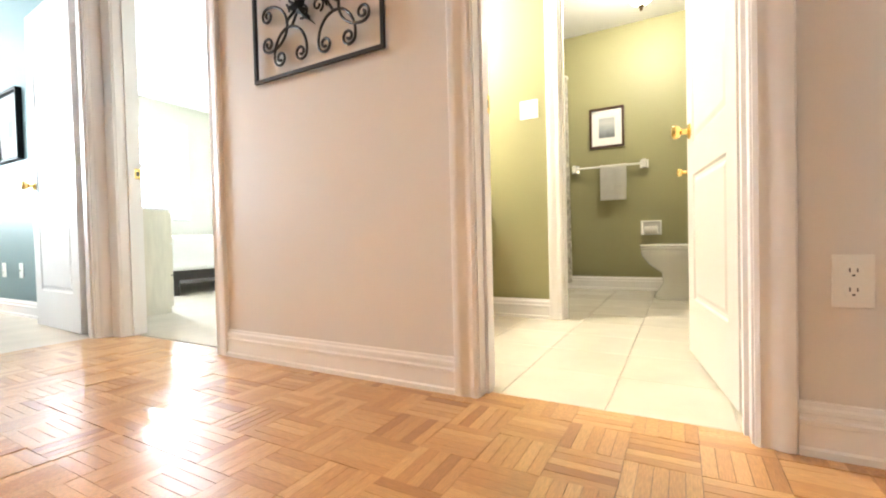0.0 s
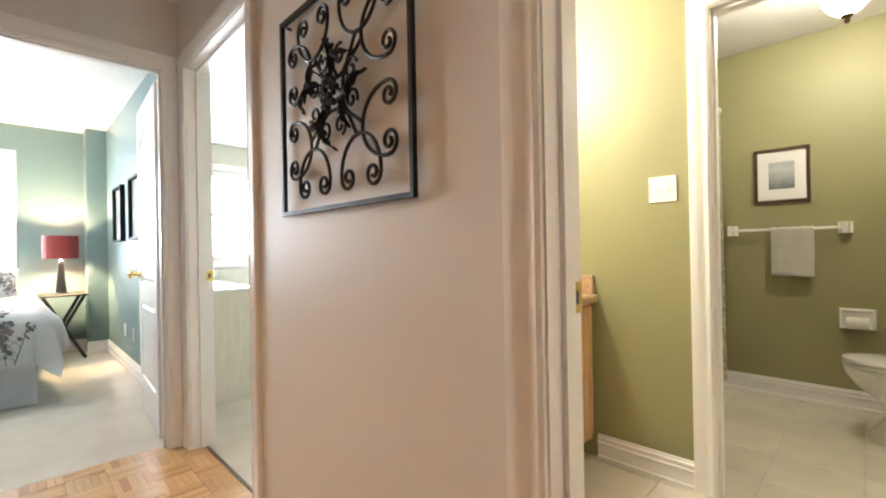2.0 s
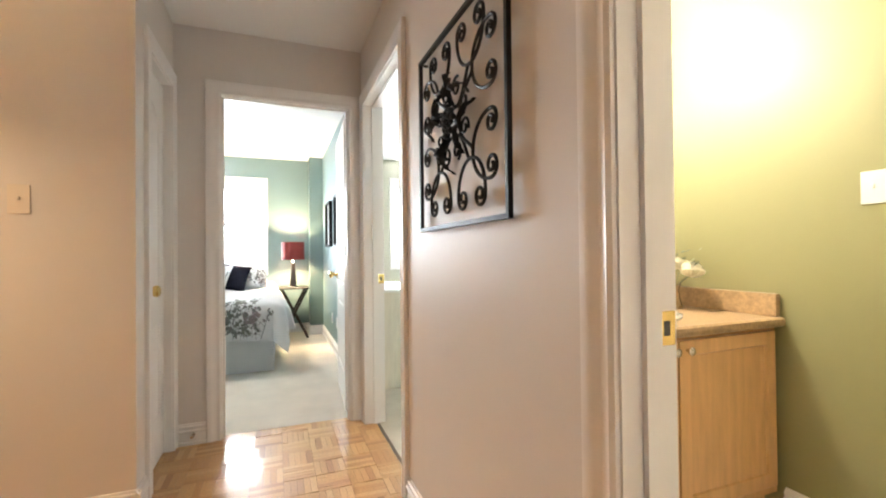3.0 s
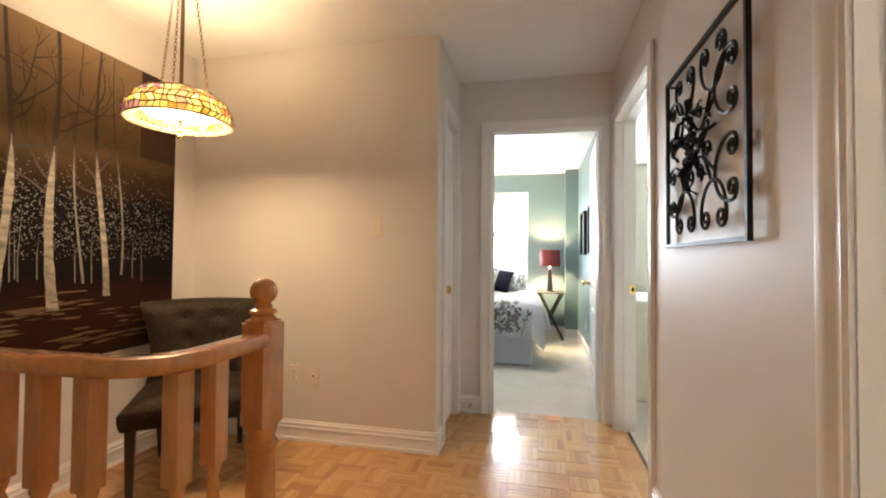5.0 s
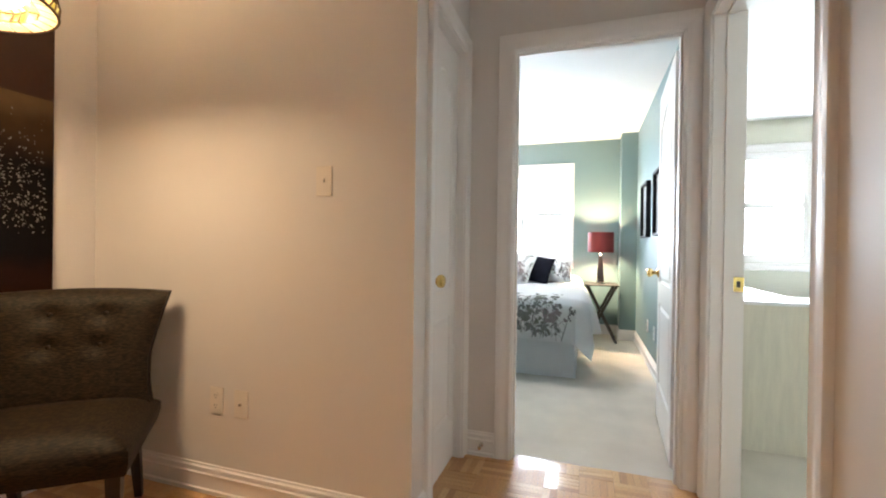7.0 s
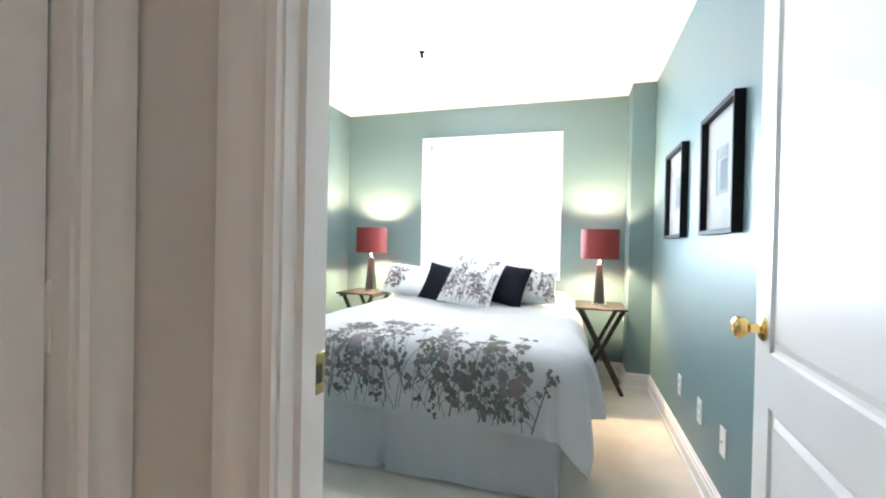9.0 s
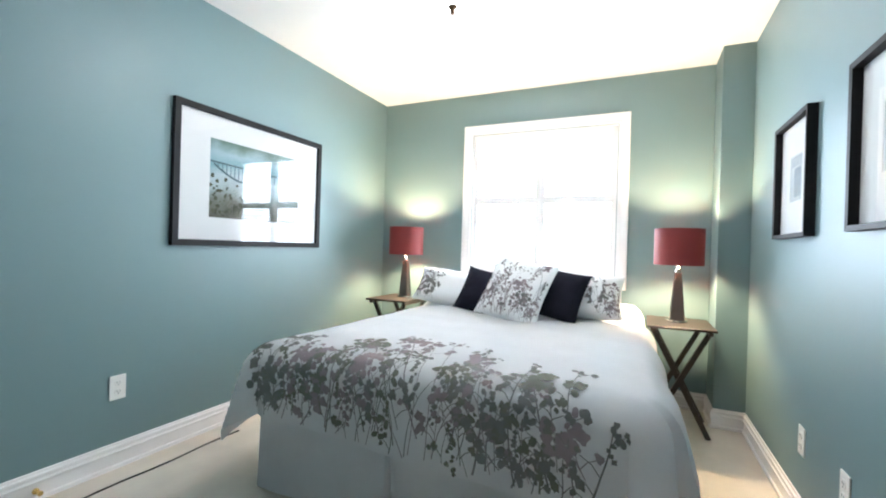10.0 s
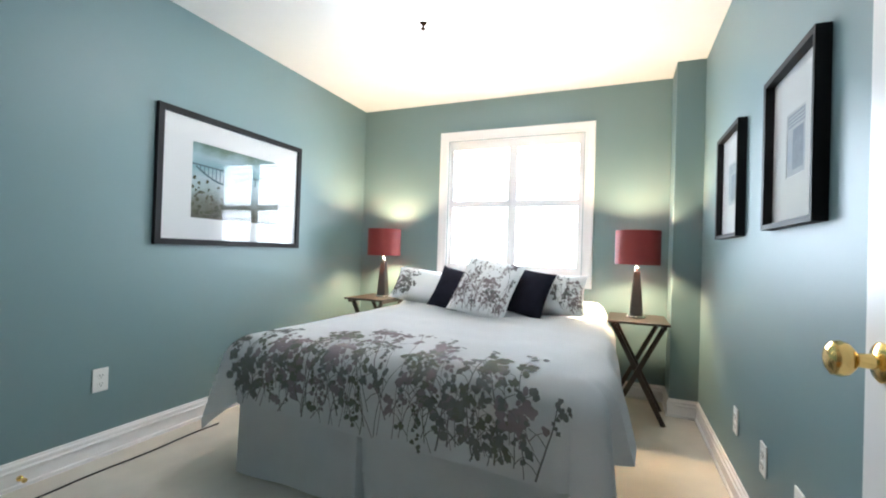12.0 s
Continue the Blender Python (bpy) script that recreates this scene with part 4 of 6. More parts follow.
def chair(at, turn):
    e = base("slipper_chair", at, "armless chair in dark brown tweed with a tufted back", "chair", turn)
    bm = bmesh.new()

    n = 18
    top = grid(bm, n, n, lambda u, v: Vector(((u - 0.5) * (0.56 + 0.05 * (1 - v)), -0.27 + 0.50 * v, 0.455 + 0.030 * (1 - (2 * u - 1) ** 4) * (1 - (2 * v - 1) ** 4) - 0.012 * v - 0.030 * max(abs(2 * u - 1), abs(2 * v - 1)) ** 9)))
    low = grid(bm, n, n, lambda u, v: Vector(((u - 0.5) * (0.545 + 0.05 * (1 - v)), -0.258 + 0.48 * v, 0.335)))
    ring = [(i, 0) for i in range(n)] + [(n, j) for j in range(n)] + [(i, n) for i in range(n, 0, -1)] + [(0, j) for j in range(n, 0, -1)]
    rows = []
    for f, out in ((0.0, 1.0), (0.10, 1.025), (0.5, 1.035), (0.90, 1.02), (1.0, 1.0)):
        if f in (0.0, 1.0):
            rows.append([(low if f else top)[i][j] for i, j in ring])
        else:
            rows.append([bm.verts.new(Vector((c.x * out, c.y * out, c.z))) for c in (top[i][j].co.lerp(low[i][j].co, f) for i, j in ring)])
    for a, b in zip(rows, rows[1:]):
        for k in range(len(ring)):
            q = (k + 1) % len(ring)
            bm.faces.new((a[k], a[q], b[q], b[k]))
    bmesh.ops.recalc_face_normals(bm, faces=bm.faces[:])
    part("seat", bm, TWEED, e, smooth=True)
    bm = bmesh.new()

    def face(u, v, back):
        s = 2 * u - 1
        half = 0.250 + 0.048 * max(0.0, v - 0.45) ** 1.2 * 2.6 + 0.02 * math.exp(-((v - 0.0) * 6) ** 2)
        x = s * half
        z = 0.40 + 0.465 * v + 0.012 * math.sin(math.pi * u) * v
        y = 0.165 + 0.13 * v - 0.055 * s * s * (0.4 + 0.6 * v)
        puff = 0.045 * (1 - s ** 6) * (1 - (2 * v - 1) ** 8)
        if back:
            return Vector((x, y + 0.05 + puff * 0.3, z))
        for bu in (-0.32, 0.32):
            for bv in (0.55, 0.80):
                d2 = ((s - bu) * 0.26) ** 2 + ((v - bv) * 0.49) ** 2
                puff -= 0.024 * math.exp(-d2 / 0.0011)
        return Vector((x, y - puff, z))
    n, m = 30, 26
    fr = grid(bm, n, m, lambda u, v: face(u, v, False))
    bk = grid(bm, n, m, lambda u, v: face(u, v, True))
    for k in range(n):
        bm.faces.new((fr[k][m], fr[k + 1][m], bk[k + 1][m], bk[k][m]))
        bm.faces.new((fr[k + 1][0], fr[k][0], bk[k][0], bk[k + 1][0]))
    for k in range(m):
        bm.faces.new((fr[0][k], fr[0][k + 1], bk[0][k + 1], bk[0][k]))
        bm.faces.new((fr[n][k + 1], fr[n][k], bk[n][k], bk[n][k + 1]))
    bmesh.ops.recalc_face_normals(bm, faces=bm.faces[:])
    part("backrest", bm, TWEED, e, smooth=True)
    for bu in (-0.32, 0.32):
        for bv in (0.55, 0.80):
            p = face((bu + 1) / 2, bv, False)
            bm = bmesh.new()
            bmesh.ops.create_uvsphere(bm, u_segments=10, v_segments=6, radius=0.012, matrix=Matrix.Translation(p) @ Matrix.Diagonal((1, 0.5, 1, 1)))
            part("tuft_button", bm, TWEED, e, smooth=True)
    for x, y, dx, dy in ((-0.265, -0.232, 0, 0.0), (0.265, -0.232, 0, 0.0), (-0.20, 0.19, 0, 0.09), (0.20, 0.19, 0, 0.09)):
        bm = bmesh.new()
        rows = []
        for z, s in ((0.34, 0.021), (0.0, 0.013)):
            o = Vector((x + dx * (1 - z / 0.34), y + dy * (1 - z / 0.34), z))
            rows.append([bm.verts.new(o + Vector((a * s, b * s, 0))) for a, b in ((-1, -1), (1, -1), (1, 1), (-1, 1))])
        for k in range(4):
            bm.faces.new((rows[0][k], rows[0][(k + 1) % 4], rows[1][(k + 1) % 4], rows[1][k]))
        bm.faces.new(rows[0][::-1])
        bm.faces.new(rows[1])
        part("leg", bm, DARKWOOD, e, "tapered black wooden leg")


chair((-1.055, -0.055, 0), 129)

# ---- bedroom: window ----


def shuttered_window(name, x_in, thick, y0, y1, z0, z1, label, louvers=True):
    """A window in a wall along y: casing, outer sash with panes, and a pair of white shutters in the opening."""
    e = base(name, (0, 0, 0), label, "window", kind="structure")
    casing("y", x_in, 1, y0, y1, z1, bottom=z0)
    xo = x_in - thick
    ym, zm = (y0 + y1) / 2, z0 + (z1 - z0) * 0.52
    bm = bmesh.new()
    f = 0.045
    box(bm, xo + 0.005, xo + 0.045, y0, y0 + f, z0, z1)
    box(bm, xo + 0.005, xo + 0.045, y1 - f, y1, z0, z1)
    box(bm, xo + 0.005, xo + 0.045, y0 + f, y1 - f, z1 - f, z1)
    box(bm, xo + 0.005, xo + 0.045, y0 + f, y1 - f, z0, z0 + f)
    part("window_frame", bm, TRIM, e)
    bm = bmesh.new()
    bm.faces.new([bm.verts.new((xo + 0.024, y, z)) for y, z in ((y0 + f, z0 + f), (y1 - f, z0 + f), (y1 - f, z1 - f), (y0 + f, z1 - f))])
    pane = part("pane", bm, PANE, e)
    pane.visible_shadow = False
    bm = bmesh.new()
    box(bm, xo + 0.046, x_in - 0.001, y0, y0 + 0.0032, z0, z1)
    box(bm, xo + 0.046, x_in - 0.001, y1 - 0.0032, y1, z0, z1)
    box(bm, xo + 0.046, x_in - 0.001, y0 + 0.0032, y1 - 0.0032, z1 - 0.0032, z1)
    box(bm, xo + 0.046, x_in - 0.001, y0 + 0.0032, y1 - 0.0032, z0, z0 + 0.0032)
    part("window_lining", bm, TRIM, e, "white painted window lining")
    xs0, xs1 = x_in - 0.052, x_in - 0.022
    for a, b in ((y0 + 0.004, ym - 0.001), (ym + 0.001, y1 - 0.004)):
        bm = bmesh.new()
        s = 0.038
        lo, hi = z0 + 0.004, z1 - 0.004
        box(bm, xs0, xs1, a, a + s, lo, hi)
        box(bm, xs0, xs1, b - s, b, lo, hi)
        box(bm, xs0, xs1, a + s, b - s, lo, lo + 0.075)
        box(bm, xs0, xs1, a + s, b - s, hi - 0.075, hi)
        box(bm, xs0, xs1, a + s, b - s, zm - 0.030, zm + 0.030)
        sh = part("shutter", bm, TRIM, e, "white wooden shutter panel")
        if louvers:
            for c, d in ((lo + 0.075, zm - 0.022), (zm + 0.022, hi - 0.075)):
                n = int((d - c) / 0.062)
                for i in range(n):
                    z = c + (i + 0.5) * (d - c) / n
                    o = boxed("louver", (xs0 - 0.012, xs1 + 0.004, a + s, b - s, z - 0.0022, z + 0.0022), TRIM, sh)
    return e


shuttered_window("window_1", -5.85, 0.12, *WIN_B, "white shuttered bedroom window with bright daylight behind")
shuttered_window("window_2", -5.40, 0.12, *WIN_R, "white shuttered window with bright daylight behind")
for nm, d in (("backdrop", (-9.05, -9.0, -4.0, 8.0, -2.0, 6.0)),):
    tagged(boxed(nm, d, OUTSIDE), "plain bright overcast sky outside the windows", "sky", kind="structure")

# ---- bedroom: bed ----
BX0, BX1, BY0, BY1 = -5.79, -3.74, 0.125, 1.63
BYC = (BY0 + BY1) / 2
TOPZ = 0.655


def fall(t, r=0.11):
    """Cloth over a rounded edge: how far out and how far down it is after a length t past the edge."""
    if t <= 0:
        return 0.0, 0.0
    q = min(t / r, math.pi / 2)
    return r * math.sin(q), r * (1 - math.cos(q)) + max(0.0, t - r * math.pi / 2)


def duvet_at(s, v):
    """Place on the duvet: s metres from its head end, v metres across from the middle line."""
    ls, lw = (BX1 - 0.045) - (-5.30), (BY1 - BY0) / 2 - 0.055
    a, b = max(0.0, s - ls), max(0.0, abs(v) - lw)
    sg = 1 if v > 0 else -1
    if sg > 0:
        lw += 0.06
        b = max(0.0, v - lw)
    x, y = -5.30 + min(s, ls), sg * min(abs(v), lw)
    if a and b:
        h = math.hypot(a, b)
        o, d = fall(max(a, b) + 0.28 * min(a, b))
        k = min(a, b)
        o += (0.36 if sg < 0 else 0.28) * k
        x, y, down = x + o * a / h, y + sg * o * b / h, d
    elif a:
        o, d = fall(a)
        x, down = x + o + 0.010 * math.sin(v * 9.0 + 1) * min(1, a * 4) + 0.02 * a, d
    elif b:
        o, d = fall(b)
        y, down = y + sg * (o + (0.34 if sg > 0 else 0.22) * b * max(0.0, s / ls - 0.15) + 0.014 * math.sin(s * 11.0) * min(1, b * 4)), d
    else:
        down = 0.0
    edge = min(1.0, max(0.0, (ls - s) / 0.25)) * min(1.0, max(0.0, (lw - abs(v)) / 0.2))
    puff = 0.018 * edge + 0.010 * noise.noise((x * 2.2, y * 2.2, 1.0)) + 0.004 * noise.noise((x * 7, y * 7, 5.0))
    return Vector((x, BYC + y, TOPZ - down + puff * (1 if not (a or b) else 0.5)))


def duvet_on(s, v, lift=0.002):
    p = duvet_at(s, v)
    n = (duvet_at(s + 0.004, v) - p).cross(duvet_at(s, v + 0.004) - p)
    n.normalize()
    return p + n * lift


def blob(bm, place, s, v, r, rnd, n=15, ex=1.0, ang=0.0):
    ring, ph = [], rnd.uniform(0, 6)
    lobes = rnd.choice((2, 3, 4, 5))
    for i in range(n):
        a = 2 * math.pi * i / n
        q = r * (1 + 0.22 * math.sin(lobes * a + ph) + rnd.uniform(-0.06, 0.06))
        u, w = q * math.cos(a) * ex, q * math.sin(a)
        ring.append(bm.verts.new(place(s + u * math.cos(ang) - w * math.sin(ang), v + u * math.sin(ang) + w * math.cos(ang))))
    c = bm.verts.new(place(s, v))
    for i in range(n):
        bm.faces.new((ring[i], ring[(i + 1) % n], c))


def stem(bm, place, pts, w):
    a = None
    for i, (s, v) in enumerate(pts):
        s2, v2 = pts[min(i + 1, len(pts) - 1)]
        s1, v1 = pts[max(i - 1, 0)]
        d = Vector((s2 - s1, v2 - v1)).normalized()
        k = w * (1 - 0.5 * i / len(pts))
        b = (bm.verts.new(place(s - d.y * k, v + d.x * k)), bm.verts.new(place(s + d.y * k, v - d.x * k)))
        if a:
            bm.faces.new((a[0], a[1], b[1], b[0]))
        a = b


def plants(place, rnd, box_s, box_v, count, length, size, dense=1.0, keep=None):
    """A printed meadow: stems that rise from one edge, with leaves and flower heads; three inks."""
    inks = [bmesh.new(), bmesh.new(), bmesh.new()]
    s_root, s_top = box_s
    lay = [0.0016]

    def put(s, v):
        return place(s, v, lay[0])
    for k in range(count):
        lay[0] = 0.0014 + 0.00003 * k
        ink = inks[rnd.choice((0, 0, 1, 2))]
        v = box_v[0] + (box_v[1] - box_v[0]) * (k + rnd.random()) / count
        mid = 1 - abs((v - box_v[0]) / (box_v[1] - box_v[0]) - 0.5) * 0.6
        ln = (length * rnd.choice((0.3, 0.45, 0.6, 0.75, 0.9, 1.0)) * rnd.uniform(0.8, 1.1)) * mid
        s, a, pts = s_root - rnd.random() ** 2 * 0.16 * length, rnd.gauss(0, 0.30), []
        bend = -a * rnd.uniform(0.2, 1.8) + rnd.uniform(-0.5, 0.5)
        for i in range(15):
            pts.append((s, v))
            a += bend / 14 + rnd.uniform(-0.07, 0.07)
            s, v = s - math.cos(a) * ln / 14, v + math.sin(a) * ln / 14
        stem(ink, put, pts, 0.0019 * size * rnd.uniform(0.5, 1.6))
        big = rnd.random() < 0.15 * dense
        for i in range(1, 14):
            ps, pv = pts[i]
            if rnd.random() < (0.33 if i > 3 else 0.30) * dense:
                sd = rnd.choice((-1, 1))
                d = rnd.uniform(0.02, 0.055) * size
                tip = (ps - d * 0.8, pv + sd * d)
                stem(ink, put, [(ps, pv), (ps - d * 0.5, pv + sd * d * 0.4), tip], 0.0014 * size)
                for q in range(rnd.randint(1, 4)):
                    blob(ink, put, tip[0] + rnd.gauss(0, 0.008) * size, tip[1] + rnd.gauss(0, 0.008) * size, rnd.uniform(0.005, 0.012) * size, rnd, 9, 1.35, sd * 0.7)
        hs, hv = pts[-1]
        if big:
            sp = rnd.uniform(0.7, 1.2)
            for q in range(rnd.randint(12, 20)):
                blob(ink, put, hs + rnd.gauss(0, 0.030) * size * sp, hv + rnd.gauss(0, 0.034) * size * sp, rnd.uniform(0.010, 0.021) * size, rnd)
        elif rnd.random() < 0.6:
            for q in range(rnd.randint(7, 13)):
                blob(ink, put, hs + 0.012 * q * size, hv + rnd.gauss(0, 0.008) * size, rnd.uniform(0.005, 0.010) * size, rnd, 8)
        else:
            for q in range(8):
                blob(ink, put, hs + rnd.gauss(0, 0.018) * size, hv + rnd.gauss(0, 0.022) * size, rnd.uniform(0.004, 0.011) * size, rnd, 8)
    return inks


def bed():
    e = base("bed", (0, 0, 0), "made double bed with a white duvet and pleated white skirt", "bed")
    boxed("box_spring", (BX0, BX1 - 0.03, BY0 + 0.03, BY1 - 0.03, 0.12, 0.38), LINEN, e, bevel=0.02)
    boxed("mattress", (BX0, BX1 - 0.02, BY0 + 0.02, BY1 - 0.02, 0.382, 0.625), LINEN, e, bevel=0.05)
    # pleated skirt round three sides
    bm = bmesh.new()
    line = []
    for i in range(41):
        line.append((BX0 + (BX1 - BX0) * i / 40, BY1, 0, 1))
    for i in range(121):
        y = BY1 - (BY1 - BY0) * i / 120
        line.append((BX1, y, 1, 0))
    for i in range(41):
        line.append((BX1 - (BX1 - BX0) * i / 40, BY0, 0, -1))
    prev = None
    for x, y, nx, ny in line:
        w = 0.004 * math.sin(x * 14 + y * 17)
        if nx and abs(y - 0.80) < 0.016:
            w -= 0.04
        row = [bm.verts.new((x + nx * (w * f + g), y + ny * (w * f + g), z)) for z, f, g in ((0.40, 0.2, 0.0), (0.25, 0.6, 0.004), (0.12, 1.0, 0.008), (0.012, 1.4, 0.012))]
        if prev:
            for j in range(3):
                bm.faces.new((prev[j], prev[j + 1], row[j + 1], row[j]))
        prev = row
    bmesh.ops.solidify(bm, geom=bm.faces[:], thickness=0.003)
    part("bed_skirt", bm, LINEN, e, "white pleated bed skirt", smooth=True)
    # head end of the sheet, plumped over the pillows beneath
    bm = bmesh.new()

    def head(u, v):
        x = BX0 - 0.0 + 0.62 * u
        t = (2 * v - 1) * 0.86
        o, d = fall(max(0.0, abs(t) - 0.66), 0.10)
        y = BYC + (1 if t > 0 else -1) * (min(abs(t), 0.66) + o + (0.06 if t > 0 else 0))
        lift = 0.085 * math.sin(math.pi * min(1, 0.15 + u * 0.85)) ** 0.8
        return Vector((x, y, TOPZ - d * 1.5 + lift + 0.006 * noise.noise((x * 6, y * 6, 2))))
    grid(bm, 16, 40, head)
    part("sheet", bm, LINEN, e, smooth=True)
    return e


bed()


def duvet():
    e = base("duvet", (0, 0, 0), "white cotton duvet with a grey printed meadow of flowers", "duvet")
    bm = bmesh.new()
    s_len, half = 1.90, 1.10
    grid(bm, 74, 84, lambda u, v: duvet_at(u * (s_len + 0.05 * (2 * v - 1)), (2 * v - 1) * half))
    bmesh.ops.solidify(bm, geom=bm.faces[:], thickness=0.018)
    part("cover", bm, LINEN, e, smooth=True)
    rnd = random.Random(21)
    inks = plants(lambda a, b, lift: duvet_on(a * (1 + 0.024 * b), b, lift), rnd, (1.89, 0.9), (-0.70, 0.67), 72, 0.66, 1.2, dense=0.85)
    for bm, mt in zip(inks, (PRINT_A, PRINT_B, PRINT_C)):
        tagged(part("floral_print", bm, mt, e, "grey printed flowers and stems"), kind="stuff")


duvet()


def cushion(name, at, w, h, t, tilt, turn, material, label, spin=0.0, print_count=0, seed=1, region=(-0.9, 0.9), size=0.8):
    """A stuffed cushion leaning back: its width along y, its face towards +x."""
    e = base(name, at, label, "cushion" if "cushion" in name else "pillow")
    e.matrix_world = pose(*at, 0, 0, turn) @ pose(0, 0, 0, 0, -tilt, 0) @ pose(0, 0, 0, spin, 0, 0)
    rnd = random.Random(seed)
    ph = rnd.uniform(0, 9)

    def at_uv(a, b, side):
        k = (1 - abs(a) ** 2.6) * (1 - abs(b) ** 2.6)
        pinch = 1 - 0.07 * (1 - abs(a) ** 2) * abs(b) ** 3 - 0.0 * a
        pinch2 = 1 - 0.07 * (1 - abs(b) ** 2) * abs(a) ** 3
        d = t / 2 * max(k, 0.0) ** 0.55 + 0.004 * noise.noise((a * 3 + ph, b * 3, 0))
        return Vector((side * d, a * w / 2 * pinch2, h / 2 + b * h / 2 * pinch))
    bm = bmesh.new()
    for side in (1, -1):
        grid(bm, 20, 20, lambda u, v: at_uv(2 * u - 1, 2 * v - 1, side))
    bmesh.ops.remove_doubles(bm, verts=bm.verts[:], dist=0.004)
    part("cover", bm, material, e, smooth=True)
    if print_count:
        def face(s, v, lift=0.0):
            a, b = max(-0.97, min(0.97, v * 2 / w)), max(-0.97, min(0.97, 1 - s * 2 / h))
            return at_uv(a, b, 1) + Vector((lift + 0.0012, 0, 0))
        inks = plants(face, rnd, (h * 0.97, 0), (region[0] * w / 2, region[1] * w / 2), print_count, h * 0.95, size, 1.1)
        for bm, mt in zip(inks, (PRINT_B, PRINT_A, PRINT_B)):
            tagged(part("floral_print", bm, mt, e, "grey printed flowers"), kind="stuff")
    return e


PZ = TOPZ + 0.02
cushion("pillow", (-5.20, 0.40, PZ + 0.00), 0.62, 0.30, 0.19, 38, 12, LINEN, "white pillow with a grey printed floral edge", spin=-9, print_count=9, seed=3, region=(-0.95, -0.45))
cushion("pillow", (-5.13, 1.28, PZ + 0.00), 0.58, 0.31, 0.19, 34, -6, LINEN, "white pillow with a grey printed floral edge", spin=3, print_count=10, seed=5, region=(0.45, 0.95))
cushion("cushion", (-5.00, 0.68, PZ - 0.01), 0.36, 0.34, 0.13, 34, 10, BLACKCLOTH, "black velvet cushion leaning on a pillow", spin=-14, seed=7)
cushion("cushion", (-4.98, 1.13, PZ + 0.01), 0.38, 0.34, 0.13, 30, -8, BLACKCLOTH, "black velvet cushion leaning on a pillow", spin=-9, seed=8)
cushion("cushion", (-4.84, 0.90, PZ - 0.01), 0.42, 0.43, 0.13, 30, -6, LINEN, "square white cushion with a grey printed meadow", spin=-11, print_count=34, seed=9, region=(-0.92, 0.92), size=0.62)

# ---- bedroom: tray tables and lamps ----


def tray_table(at):
    e = base("tray_table", at, "dark wooden folding tray table with crossed legs", "side table", group="tray tables beside the bed")
    hx, hy, top = 0.235, 0.185, 0.664
    boxed("tabletop", (-hx, hx, -hy, hy, top - 0.016, top), TABLEWOOD, e, bevel=0.004)
    for y in (-hy + 0.03, hy - 0.03):
        boxed("cleat", (-hx + 0.03, hx - 0.03, y - 0.012, y + 0.012, top - 0.040, top - 0.0165), DARKWOOD, e, bevel=0.002)
    for x, s in ((-0.175, 1), (-0.150, -1), (0.150, -1), (0.175, 1)):
        bm = bmesh.new()
        p0, p1 = Vector((x, -s * 0.165, 0.0)), Vector((x, s * 0.150, top - 0.03))
        d = (p1 - p0).normalized()
        w = Vector((0, d.z, -d.y)) * 0.015
        rows = [[bm.verts.new(p + Vector((q * 0.009, 0, 0)) + w * r) for q, r in ((-1, -1), (1, -1), (1, 1), (-1, 1))] for p in (p0, p1)]
        for k in range(4):
            bm.faces.new((rows[0][k], rows[0][(k + 1) % 4], rows[1][(k + 1) % 4], rows[1][k]))
        bm.faces.new(rows[0][::-1])
        bm.faces.new(rows[1])
        part("leg", bm, DARKWOOD, e)
    bm = bmesh.new()
    tube(bm, [(-0.16, -0.128, 0.075), (0.16, -0.128, 0.075)], 0.008, 8)
    part("stretcher", bm, DARKWOOD, e)
    return e


TAB_R, TAB_L = (-5.46, 1.885, 0), (-5.52, -0.215, 0)
tt = tray_table(TAB_R)
copy_thing(tt, pose(*TAB_L))


def table_lamp(at):
    e = base("table_lamp", at, "lit table lamp with a red drum shade and tapered dark base", "table lamp", group="lamps beside the bed")
    bm = bmesh.new()
    lathe(bm, [(0, 0), (0.062, 0), (0.064, 0.004), (0.062, 0.012), (0.046, 0.015), (0, 0.015)], 28)
    part("foot", bm, STEEL, e, "brushed metal foot", smooth=True)
    bm = bmesh.new()
    rows = []
    for z, s in ((0.015, 0.043), (0.16, 0.033), (0.315, 0.020)):
        rows.append([bm.verts.new((a * s, b * s, z)) for a, b in ((-1, -0.8), (-0.8, -1), (0.8, -1), (1, -0.8), (1, 0.8), (0.8, 1), (-0.8, 1), (-1, 0.8))])
    for a, b in zip(rows, rows[1:]):
        for k in range(8):
            bm.faces.new((a[k], a[(k + 1) % 8], b[(k + 1) % 8], b[k]))
    bm.faces.new(rows[0][::-1])
    bm.faces.new(rows[-1])
    part("body", bm, DARKGREY, e, "dark grey tapered body")
    bm = bmesh.new()
    lathe(bm, [(0, 0.315), (0.018, 0.315), (0.016, 0.345), (0.009, 0.352), (0.009, 0.40), (0, 0.40)], 16)
    part("neck", bm, STEEL, e, smooth=True)
    bm = bmesh.new()
    ro, ri, z0, z1 = 0.146, 0.1445, 0.365, 0.600
    lathe(bm, [(ri, z0), (ro, z0), (ro, z1), (ri, z1), (ri, z0)], 48)
    part("shade", bm, SHADE_RED, e, "red cloth drum shade", smooth=True)
    bm = bmesh.new()
    for k in range(3):
        a = k * 2 * math.pi / 3
        tube(bm, [(0, 0, 0.575), (ri * math.cos(a), ri * math.sin(a), 0.590)], 0.002, 5)
    tube(bm, [(0, 0, 0.40), (0, 0, 0.58)], 0.003, 6)
    part("shade_carrier", bm, STEEL, e)
    return e


